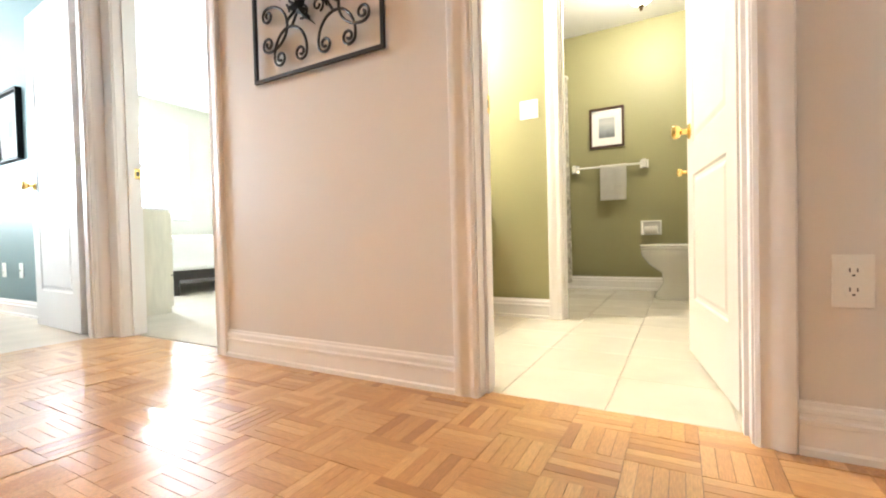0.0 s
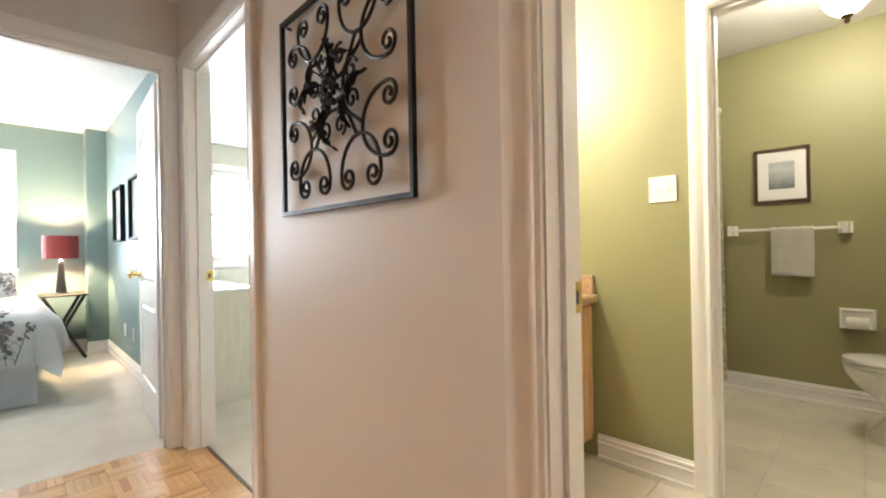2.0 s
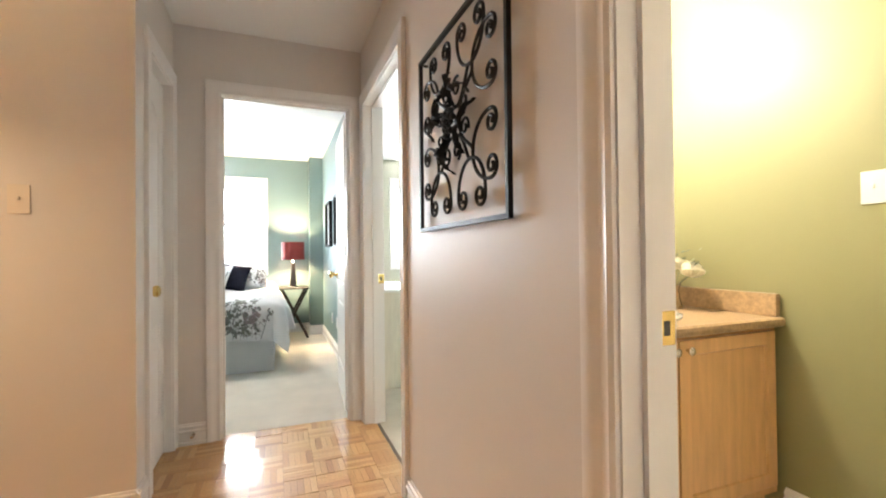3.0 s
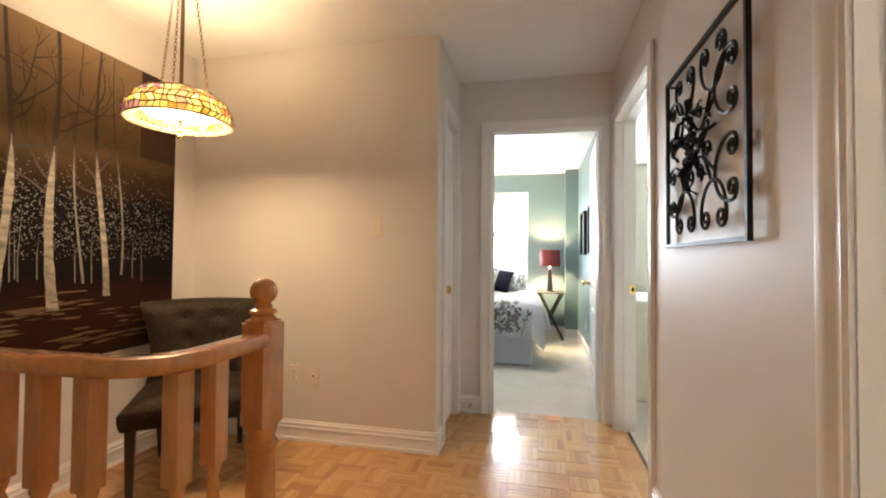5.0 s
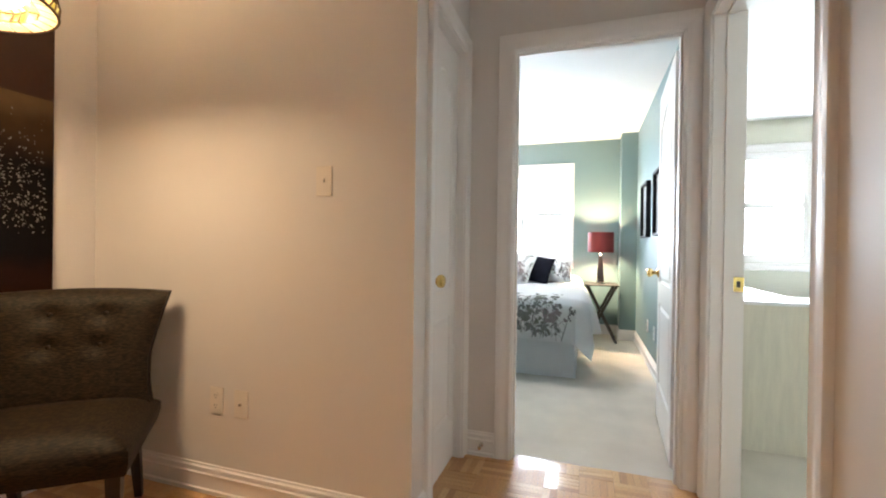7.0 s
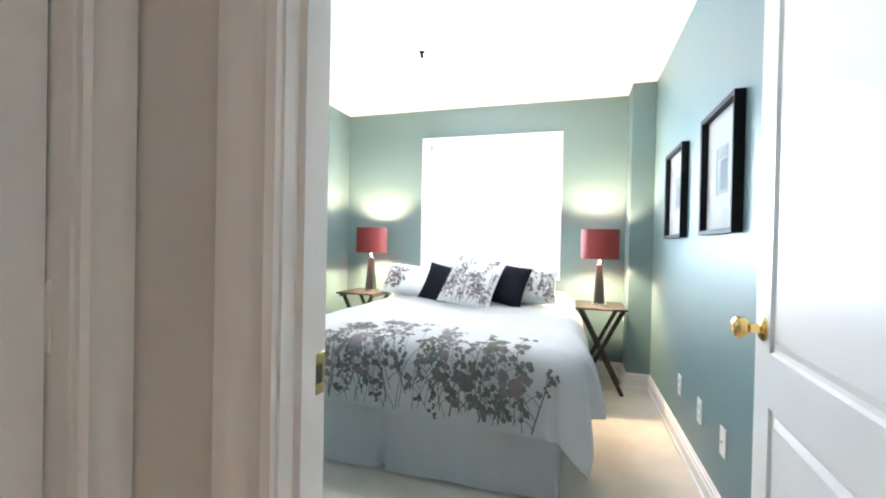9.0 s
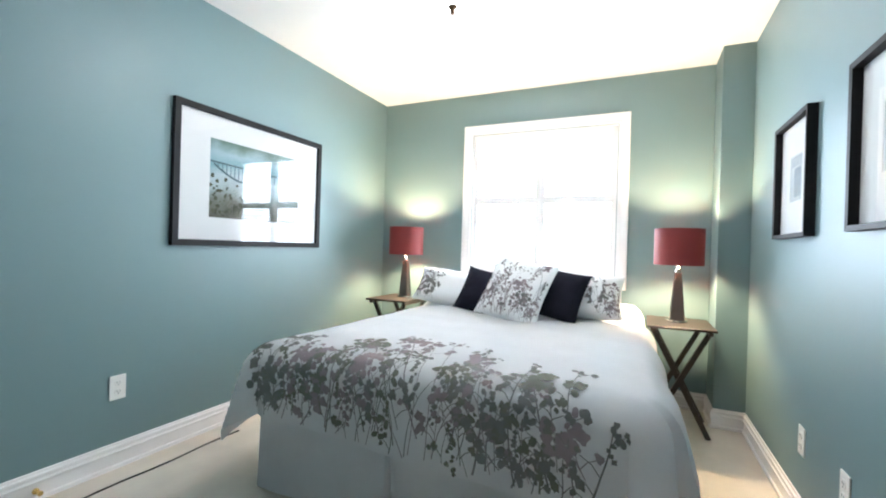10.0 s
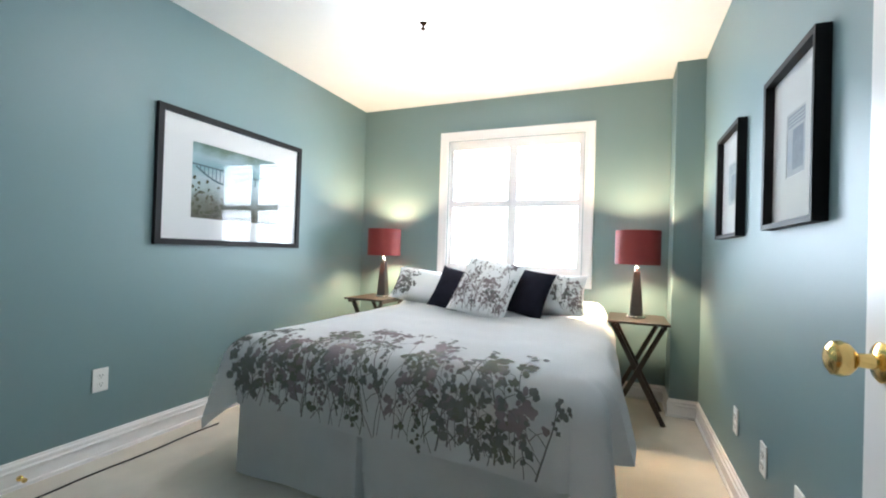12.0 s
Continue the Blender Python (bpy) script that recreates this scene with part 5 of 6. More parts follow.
DARKGREY = mat("dark_pewter_ceramic", (0.045, 0.042, 0.040), 0.3, vary=0.2, scale=20, bump=0.03)
LR, LL = (-5.49, 1.877, 0.664), (-5.56, -0.185, 0.664)
tl = table_lamp(LR)
copy_thing(tl, pose(*LL))
for q in (LR, LL):
    lamp("bedside_bulb", "POINT", (q[0], q[1], q[2] + 0.485), 52, (1.0, 0.74, 0.42), 0.045)

# ---- bedroom: pictures ----


def picture(name, axis_turn, at, w, h, bar, depth, frame_mat, mat_w, art, label, category="picture"):
    """A framed print that faces -y before it is turned; art(parent, w, h) draws the print."""
    e = base(name, at, label, category, axis_turn)
    bm = bmesh.new()
    sweep(bm, [(-1, -1), (-1, 1), (1, 1), (1, -1), (-1, -1)], [(0, 0), (0, depth), (bar, depth * 0.96), (bar, 0)],
          lambda nd, u, v: Vector((nd[0] * (w / 2 - u), -v, nd[1] * (h / 2 - u))))
    part("frame", bm, frame_mat, e)
    a, b = w / 2 - bar + 0.001, h / 2 - bar + 0.001
    c, d = a - mat_w[0], b - mat_w[1]
    bm = bmesh.new()
    box(bm, -a, a, -0.005, -0.001, -b, b)
    part("backing", bm, MATBOARD, e)
    bm = bmesh.new()
    sweep(bm, [(-1, -1), (-1, 1), (1, 1), (1, -1), (-1, -1)], [(0, 0.0052), (0, 0.008), (1, 0.008), (1.02, 0.0055)],
          lambda nd, u, v: Vector((nd[0] * (a - u * mat_w[0]), -v, nd[1] * (b - u * mat_w[1]))))
    part("mat", bm, MATBOARD, e, "white mat board")
    art(e, c, d)
    bm = bmesh.new()
    bm.faces.new([bm.verts.new(p) for p in ((-a, -0.0115, -b), (a, -0.0115, -b), (a, -0.0115, b), (-a, -0.0115, b))])
    g = part("glass", bm, PANE, e)
    g.visible_shadow = False
    return e


def print_ground(name, stops, scale=5.0, amount=0.25, span=0.2):
    """Print with a vertical run of colours, broken up by noise."""
    m, n, l, p = tree(name)
    co, sep, no = n.new("ShaderNodeTexCoord"), n.new("ShaderNodeSeparateXYZ"), n.new("ShaderNodeTexNoise")
    l.new(co.outputs["Object"], sep.inputs["Vector"])
    l.new(co.outputs["Object"], no.inputs["Vector"])
    no.inputs["Scale"].default_value, no.inputs["Detail"].default_value = scale, 7
    mr = n.new("ShaderNodeMapRange")
    mr.inputs["From Min"].default_value, mr.inputs["From Max"].default_value = -span, span
    l.new(sep.outputs["Z"], mr.inputs["Value"])
    ad = n.new("ShaderNodeMath")
    ad.operation = "MULTIPLY_ADD"
    ad.inputs[1].default_value = amount
    l.new(no.outputs["Fac"], ad.inputs[0])
    l.new(mr.outputs["Result"], ad.inputs[2])
    sb = n.new("ShaderNodeMath")
    sb.operation = "SUBTRACT"
    sb.inputs[1].default_value = amount / 2
    l.new(ad.outputs[0], sb.inputs[0])
    ramp = n.new("ShaderNodeValToRGB")
    while len(ramp.color_ramp.elements) < len(stops):
        ramp.color_ramp.elements.new(0.5)
    for q, (pos, c) in zip(ramp.color_ramp.elements, stops):
        q.position, q.color = pos, (*c, 1)
    l.new(sb.outputs[0], ramp.inputs["Fac"])
    l.new(ramp.outputs["Color"], p.inputs["Base Color"])
    p.inputs["Roughness"].default_value = 0.5
    return m


BRIDGE_BG = print_ground("misty_river_print", [(0.0, (0.10, 0.09, 0.06)), (0.2, (0.18, 0.19, 0.15)), (0.4, (0.42, 0.50, 0.50)), (0.55, (0.50, 0.58, 0.60)), (0.7, (0.25, 0.42, 0.45)), (0.85, (0.40, 0.52, 0.55)), (1.0, (0.14, 0.22, 0.16))], 7, 0.35, 0.22)
STEELBLUE = mat("printed_bridge_ink", (0.10, 0.16, 0.18), 0.6, vary=0.2, scale=40, bump=0)
BUSHINK = mat("printed_bush_ink", (0.09, 0.09, 0.05), 0.6, vary=0.5, scale=60, bump=0)


def bridge_art(e, c, d):
    bm = bmesh.new()
    box(bm, -c, c, -0.0062, -0.0053, -d, d)
    part("print", bm, BRIDGE_BG, e, "print of a misty river under an arched bridge")
    y = -0.0066
    bm = bmesh.new()

    def strip(x0, z0, x1, z1, w):
        dx, dz = x1 - x0, z1 - z0
        k = w / math.hypot(dx, dz)
        bm.faces.new([bm.verts.new((x, y, z)) for x, z in ((x0 - dz * k, z0 + dx * k), (x0 + dz * k, z0 - dx * k), (x1 + dz * k, z1 - dx * k), (x1 - dz * k, z1 + dx * k))])
    strip(-c, 0.42 * d, c, 0.30 * d, 0.005)
    arch = []
    for i in range(15):
        t = i / 14
        x = -c + 2 * c * (0.04 + 0.56 * t)
        arch.append((x, 0.36 * d - 0.36 * d * (abs(2 * t - 1) ** 1.6 * -1 + 1) * 1.0 + 0.0))
    for a, b in zip(arch, arch[1:]):
        strip(*a, *b, 0.006)
    for x, z in arch:
        strip(x, z, x, 0.42 * d - 0.06 * d * (x + c) / c, 0.0025)
    for i in range(6):
        x = 0.25 * c + i * 0.12 * c
        strip(x, 0.10 * d, x, 0.34 * d, 0.003)
    part("printed_bridge", bm, STEELBLUE, e)
    rnd = random.Random(2)
    bm = bmesh.new()
    for k in range(90):
        x = -c + abs(rnd.gauss(0, 0.55)) * c
        z = -d + abs(rnd.gauss(0, 0.35)) * d * (1 - (x + c) / (2.4 * c)) * 1.6
        if x > c * 0.6 or z > 0.1 * d:
            continue
        r = rnd.uniform(0.004, 0.016)
        ring = [bm.verts.new((max(-c, x + r * math.cos(a) * rnd.uniform(0.5, 1.2)), -0.0070 - 0.00002 * k / 9, max(-d, z + r * math.sin(a) * rnd.uniform(0.5, 1.2)))) for a in (2 * math.pi * i / 7 for i in range(7))]
        bm.faces.new(ring)
    part("printed_bushes", bm, BUSHINK, e)


picture("picture", 180, (-4.343, -0.605, 1.4615), 1.137, 0.785, 0.034, 0.026, FRAME, (0.185, 0.13), bridge_art, "black-framed print of an arched bridge over a misty river")

COLUMN_BG = print_ground("pale_building_print", [(0.0, (0.55, 0.55, 0.55)), (0.4, (0.42, 0.46, 0.55)), (0.6, (0.55, 0.56, 0.58)), (1.0, (0.62, 0.62, 0.62))], 9, 0.4, 0.14)
COLUMN_INK = mat("printed_column_ink", (0.30, 0.33, 0.40), 0.6, vary=0.2, scale=40, bump=0)


def column_art(e, c, d):
    bm = bmesh.new()
    box(bm, -c, c, -0.0062, -0.0053, -d, d)
    part("print", bm, COLUMN_BG, e, "small pale print of a columned doorway")
    bm = bmesh.new()
    for i in range(4):
        box(bm, -c * 0.95, c * 0.95, -0.0068, -0.0064, d * (0.55 + 0.11 * i), d * (0.60 + 0.11 * i))
    box(bm, -c * 0.35, c * 0.75, -0.0068, -0.0064, -d * 0.8, d * 0.45)
    part("printed_doorway", bm, COLUMN_INK, e)


for x in (-4.70, -3.872):
    picture("picture", 0, (x, 2.275, 1.451), 0.45, 0.53, 0.018, 0.038, FRAME, (0.13, 0.145), column_art, "thick black-framed small print with a wide white mat")

# ---- bedroom: ceiling light and cable ----


def ceiling_bowl(name, at, r, depth, bowl_mat, label):
    e = base(name, at, label, "ceiling light")
    bm = bmesh.new()
    lathe(bm, [(0, 0), (r * 0.55, 0), (r * 0.55, -0.025), (0, -0.025)], 28)
    part("ceiling_plate", bm, STEEL, e, smooth=True)
    bm = bmesh.new()
    lathe(bm, [(0, -depth)] + [(r * math.sin(a), -0.03 - (depth - 0.03) * math.cos(a)) for a in (math.pi / 2 * i / 10 for i in range(1, 11))], 36)
    part("glass_bowl", bm, bowl_mat, e, "glowing frosted glass bowl", smooth=True)
    bm = bmesh.new()
    z = -depth
    lathe(bm, [(0, z - 0.040), (0.009, z - 0.034), (0.013, z - 0.022), (0.006, z - 0.015), (0.020, z - 0.008), (0.026, z + 0.002), (0, z + 0.004)], 14)
    part("finial", bm, BRONZE, e, smooth=True)
    return e


ceiling_bowl("ceiling_light", (-4.19, 0.803, H), 0.17, 0.195, BOWL, "lit frosted glass bowl light on the bedroom ceiling")
bm = bmesh.new()
tube(bm, [(-2.6 - 0.1 * i, -0.435 + 0.006 * math.sin(i * 1.3), 0.005) for i in range(16)], 0.004, 6)
tagged(part("floor_cable", bm, CORD), "thin dark cable lying on the carpet beside the wall", "cable")
stp = base("door_stop", (-3.24, -0.587, 0.045), "small brass door stop on the baseboard", "door stop")
bm = bmesh.new()
lathe(bm, [(0, 0), (0.012, 0), (0.012, 0.006), (0.006, 0.010), (0.006, 0.030), (0.010, 0.033), (0.010, 0.042), (0, 0.044)], 12, Matrix.Rotation(radians(-90), 4, "X"))
part("stop_body", bm, BRASS, stp, smooth=True)
stp2 = base("door_stop", (X_E + 0.016, 1.21, 0.06), "small metal door stop on the baseboard", "door stop")
bm = bmesh.new()
lathe(bm, [(0, 0), (0.012, 0), (0.012, 0.006), (0.006, 0.010), (0.006, 0.030), (0.010, 0.033), (0.010, 0.042), (0, 0.044)], 12, Matrix.Rotation(radians(90), 4, "Y"))
part("stop_body", bm, STEEL, stp2, smooth=True)

# ---- bathroom ----
CT = 0.815
VX = -0.545


def vanity():
    e = base("vanity_cabinet", (0, 0, 0), "pale maple bathroom vanity cabinet with two doors", "cabinet")
    boxed("body", (-1.125, VX, 2.36, 3.595, 0.09, CT - 0.04), MAPLE, e)
    boxed("toe_kick", (-1.125, VX - 0.05, 2.36, 3.595, 0.0, 0.089), MAPLE, e)
    for a, b, s in ((2.475, 3.026, 1), (3.034, 3.57, -1)):
        bm = bmesh.new()
        z0, z1, w = 0.13, CT - 0.055, 0.058
        x0, x1 = VX + 0.001, VX + 0.020
        sweep(bm, [(a, z0, 1, 1), (a, z1, 1, -1), (b, z1, -1, -1), (b, z0, -1, 1), (a, z0, 1, 1)], [(0, 0), (0, 0.017), (0.003, 0.019), (w - 0.005, 0.019), (w, 0.012), (w, 0)],
              lambda nd, u, v: Vector((x0 + v, nd[0] + nd[2] * u, nd[1] + nd[3] * u)))
        d = part("cabinet_door", bm, MAPLE, e)
        boxed("door_panel", (x0, x1 - 0.009, a + w - 0.002, b - w + 0.002, z0 + w - 0.002, z1 - w + 0.002), MAPLE, d)
        ky = b - 0.025 if s > 0 else a + 0.035
        bm = bmesh.new()
        lathe(bm, [(0, 0), (0.006, 0), (0.006, 0.012), (0.015, 0.017), (0.016, 0.024), (0.010, 0.029), (0, 0.030)], 16, Matrix.Translation((x1, ky, z1 - 0.035)) @ Matrix.Rotation(radians(90), 4, "Y"))
        part("cabinet_knob", bm, STEEL, d, "brushed nickel knob", smooth=True)
    c = base("vanity_counter", (0, 0, 0), "tan speckled laminate counter with a low backsplash", "countertop")
    bm = bmesh.new()
    cx, cy, rx, ry = -0.82, 3.03, 0.195, 0.25
    seg, out, inn = 40, [], []
    for i in range(seg):
        a = 2 * math.pi * i / seg
        inn.append((cx + rx * math.cos(a), cy + ry * math.sin(a)))
        k = 1 / max(abs(math.cos(a)), abs(math.sin(a)))
        out.append((cx + 0.25 * math.cos(a) * k, cy + 0.30 * math.sin(a) * k))
    x0, x1, y0, y1 = -1.125, VX + 0.028, 2.35, 3.597
    for i in range(seg):
        j = (i + 1) % seg
        bm.faces.new([bm.verts.new((*p, CT)) for p in (inn[i], inn[j], out[j], out[i])])
    for a, b, p, q in ((x0, x1, y0, cy - 0.30), (x0, x1, cy + 0.30, y1), (x0, cx - 0.25, cy - 0.30, cy + 0.30), (cx + 0.25, x1, cy - 0.30, cy + 0.30)):
        bm.faces.new([bm.verts.new(v) for v in ((a, p, CT), (b, p, CT), (b, q, CT), (a, q, CT))])
    sweep(bm, [y0, y1], [(x1, CT), (x1 + 0.012, CT - 0.006), (x1 + 0.014, CT - 0.020), (x1 + 0.012, CT - 0.034), (x1, CT - 0.039), (x0, CT - 0.039), (x0, CT - 0.0385), (x1 - 0.02, CT - 0.038)], lambda nd, u, v: Vector((u, nd, v)))
    part("counter_slab", bm, COUNTER, c)
    boxed("backsplash", (-1.127, VX + 0.023, 3.572, 3.598, CT, CT + 0.095), COUNTER, c, bevel=0.004)
    boxed("backsplash", (-1.127, -1.104, 2.35, 3.571, CT, CT + 0.095), COUNTER, c, bevel=0.004)
    s = base("sink", (cx, cy, CT), "white oval drop-in porcelain sink", "sink")
    bm = bmesh.new()
    rows = []
    for k, z in ((1.10, 0.001), (1.11, 0.010), (1.04, 0.016), (0.95, 0.008), (0.88, -0.04), (0.70, -0.11), (0.35, -0.145), (0.06, -0.150)):
        rows.append([bm.verts.new((rx * k * math.cos(a), ry * k * math.sin(a), z)) for a in (2 * math.pi * i / 40 for i in range(40))])
    for a, b in zip(rows, rows[1:]):
        for i in range(40):
            bm.faces.new((a[i], a[(i + 1) % 40], b[(i + 1) % 40], b[i]))
    bm.faces.new(rows[-1])
    part("basin", bm, PORCELAIN, s, smooth=True)


vanity()
boxed("bathroom_mirror", (-1.129, -1.122, 2.45, 3.52, 0.90, 1.92), MIRROR)
tagged(bpy.data.objects["bathroom_mirror"], "frameless wall mirror above the vanity", "mirror")


def vase_flowers(at):
    v = base("flower_vase", at, "small clear glass vase standing on the counter", "vase")
    bm = bmesh.new()
    lathe(bm, [(0, 0.003), (0.045, 0.0), (0.047, 0.004), (0.036, 0.05), (0.031, 0.085), (0.042, 0.125), (0.040, 0.125), (0.028, 0.085), (0.032, 0.05), (0.040, 0.012), (0, 0.010)], 24)
    part("glass_body", bm, GLASS, v, smooth=True)
    f = base("bouquet", (at[0], at[1], at[2] + 0.012), "bouquet of cream roses with grey-green foliage in a vase", "flowers")
    rnd = random.Random(31)
    for k in range(9):
        a, r = rnd.uniform(0, 6.3), rnd.uniform(0.01, 0.115)
        c = Vector((r * math.cos(a), r * math.sin(a) * 1.25, 0.165 + 0.05 * (1 - r / 0.1) + rnd.uniform(-0.01, 0.015)))
        bm = bmesh.new()
        for ring, (n, rr) in enumerate(((5, 0.038), (5, 0.029), (4, 0.017))):
            for i in range(n):
                t = 2 * math.pi * (i + 0.5 * ring) / n + rnd.uniform(-0.2, 0.2)
                o = Vector((math.cos(t), math.sin(t), 0))
                s = Vector((-math.sin(t), math.cos(t), 0))
                pts = []
                for q, w, z in ((0.15, 0.3, -0.018), (0.75, 0.75, -0.004), (0.95, 0.8, 0.012), (0.85, 0.35, 0.024 + 0.003 * ring)):
                    pts.append([bm.verts.new(c + o * rr * q + s * rr * w * d + Vector((0, 0, z - 0.004 * abs(d)))) for d in (-1, 0, 1)])
                for p, q in zip(pts, pts[1:]):
                    bm.faces.new((p[0], p[1], q[1], q[0]))
                    bm.faces.new((p[1], p[2], q[2], q[1]))
        part("rose", bm, PETAL, f, "cream rose bloom", smooth=True)
    bm = bmesh.new()
    for k in range(130):
        a, r = rnd.uniform(0, 6.3), abs(rnd.gauss(0, 0.11))
        r = min(r, 0.19)
        z = 0.125 + 0.09 * rnd.random() + 0.05 * (r > 0.1)
        d = Vector((math.cos(a), math.sin(a), rnd.uniform(0.1, 0.9))).normalized()
        c = Vector((r * math.cos(a) * 0.8, r * math.sin(a) * 1.3, z))
        s = d.cross(Vector((0, 0, 1))).normalized() * rnd.uniform(0.005, 0.011)
        ln = rnd.uniform(0.022, 0.05)
        bm.faces.new([bm.verts.new(p) for p in (c, c + d * ln * 0.5 + s, c + d * ln, c + d * ln * 0.5 - s)])
    for k in range(12):
        a, r = rnd.uniform(0, 6.3), rnd.uniform(0.03, 0.1)
        tube(bm, [(0, 0, 0.0), (0.015 * math.cos(a), 0.015 * math.sin(a), 0.09), (r * math.cos(a), r * math.sin(a), 0.16)], 0.0018, 4)
    part("foliage", bm, LEAFG, f, "grey-green sprigs")


vase_flowers((-0.915, 3.45, CT + 0.001))

# vanity light bar over the mirror
vl = base("vanity_light", (-1.13, 2.95, 2.10), "row of lit globe bulbs above the mirror", "wall light")
boxed("light_bar", (0.001, 0.035, -0.34, 0.34, -0.05, 0.05), STEEL, vl, bevel=0.006)
for y in (-0.25, 0.0, 0.25):
    bm = bmesh.new()
    bmesh.ops.create_uvsphere(bm, u_segments=16, v_segments=10, radius=0.045, matrix=Matrix.Translation((0.085, y, 0)))
    part("bulb", bm, HALOGEN, vl, smooth=True)

lamp("vanity_bulbs", "POINT", (-0.97, 2.95, 2.10), 35, (1.0, 0.92, 0.78), 0.12)


def toilet(at, turn):
    e = base("toilet", at, "white porcelain toilet with a closed lid", "toilet", turn)
    n = 32

    def oval(cx, rx_f, rx_b, ry, z, bm):
        vs = []
        for i in range(n):
            a = 2 * math.pi * i / n
            rx = rx_f if math.cos(a) > 0 else rx_b
            vs.append(bm.verts.new((cx + rx * math.cos(a), ry * math.sin(a), z)))
        return vs

    def skin(bm, rows, cap=True):
        for a, b in zip(rows, rows[1:]):
            for i in range(n):
                bm.faces.new((a[i], a[(i + 1) % n], b[(i + 1) % n], b[i]))
        if cap:
            bm.faces.new(rows[0][::-1])
            bm.faces.new(rows[-1])
    bm = bmesh.new()
    rows = [oval(c, f, b, y, z, bm) for c, f, b, y, z in ((0.05, 0.195, 0.26, 0.120, 0.0), (0.05, 0.185, 0.26, 0.112, 0.04), (0.04, 0.140, 0.25, 0.092, 0.12), (0.05, 0.142, 0.25, 0.095, 0.20),
                                                          (0.08, 0.205, 0.24, 0.135, 0.27), (0.09, 0.245, 0.24, 0.175, 0.34), (0.09, 0.252, 0.24, 0.183, 0.375), (0.09, 0.245, 0.235, 0.178, 0.385))]
    skin(bm, rows)
    part("bowl", bm, PORCELAIN, e, smooth=True)
    bm = bmesh.new()
    skin(bm, [oval(0.09, f, 0.225, y, z, bm) for f, y, z in ((0.250, 0.180, 0.386), (0.257, 0.187, 0.392), (0.257, 0.187, 0.402), (0.250, 0.181, 0.407))])
    part("seat", bm, PORCELAIN, e, "white seat ring", smooth=True)
    bm = bmesh.new()
    skin(bm, [oval(0.09, f, 0.225, y, z, bm) for f, y, z in ((0.250, 0.182, 0.409), (0.258, 0.188, 0.414), (0.255, 0.185, 0.426), (0.20, 0.14, 0.434))])
    part("lid", bm, PORCELAIN, e, "closed white lid", smooth=True)
    bm = bmesh.new()
    box(bm, -0.40, -0.20, -0.21, 0.21, 0.37, 0.72)
    part("tank", bm, PORCELAIN, e, smooth=False, bevel=0.02)
    bm = bmesh.new()
    box(bm, -0.41, -0.19, -0.22, 0.22, 0.721, 0.755)
    part("tank_lid", bm, PORCELAIN, e, bevel=0.01)


toilet((0.68, 4.80, 0), 180)

tb = base("towel_bar", (0, 0, 0), "white ceramic towel bar on the wall", "towel bar")
for x in (-0.262, 0.345):
    bm = bmesh.new()
    sweep(bm, [0, 1], [(-0.036, 0), (-0.036, 0.012), (-0.02, 0.03), (-0.016, 0.075), (0.016, 0.075), (0.02, 0.03), (0.036, 0.012), (0.036, 0)],
          lambda nd, u, v: Vector((x + u, 5.28 - v, 1.150 + (0.036 if nd else -0.036))))
    part("bracket", bm, PORCELAIN, tb)
bm = bmesh.new()
tube(bm, [(-0.25, 5.220, 1.150), (0.335, 5.220, 1.150)], 0.010, 10)
part("rail", bm, PORCELAIN, tb, smooth=True)


def towel():
    e = base("hand_towel", (0.085, 5.220, 1.150), "small white hand towel folded over the bar", "towel")
    bm = bmesh.new()
    line = [(0.016, -0.20), (0.015, -0.05)] + [(0.015 * math.cos(a), 0.015 * math.sin(a)) for a in (math.pi * i / 8 for i in range(9))] + [(-0.016, -0.05), (-0.018, -0.15), (-0.019, -0.27), (-0.020, -0.315)]
    rows = [[bm.verts.new((-0.112 + 0.224 * i / 16, d + 0.003 * math.sin(i * 0.9) * (z < -0.1), z + 0.002 * math.sin(i * 1.7))) for i in range(17)] for d, z in line]
    for a, b in zip(rows, rows[1:]):
        for i in range(16):
            bm.faces.new((a[i], a[i + 1], b[i + 1], b[i]))
    bmesh.ops.solidify(bm, geom=bm.faces[:], thickness=0.005)
    part("cloth", bm, TOWEL, e, smooth=True)
    bm = bmesh.new()
    for i in range(3):
        box(bm, -0.110, 0.110, -0.0275, -0.0255, -0.302 + 0.012 * i, -0.298 + 0.012 * i)
    part("woven_stripes", bm, MATBOARD, e, "raised woven stripes")


towel()


def tp_holder(at):
    e = base("toilet_paper_holder", at, "white ceramic toilet paper holder set in the wall", "paper holder")
    bm = bmesh.new()
    sweep(bm, [(-1, -1), (-1, 1), (1, 1), (1, -1), (-1, -1)], [(0, 0), (0.004, 0.016), (0.014, 0.020), (0.022, 0.004)], lambda nd, u, v: Vector((nd[0] * (0.086 - u), -v, nd[1] * (0.066 - u))))
    part("rim", bm, PORCELAIN, e, smooth=True)
    boxed("recess", (-0.066, 0.066, -0.004, -0.001, -0.046, 0.046), PORCELAIN, e)
    bm = bmesh.new()
    lathe(bm, [(0, -0.052), (0.034, -0.052), (0.036, -0.048), (0.036, 0.048), (0.034, 0.052), (0, 0.052)], 20, Matrix.Translation((0, -0.030, -0.022)) @ Matrix.Rotation(radians(90), 4, "Y"))
    part("paper_roll", bm, TOWEL, e, "white paper roll", smooth=True)


tp_holder((0.392, 5.28, 0.570))

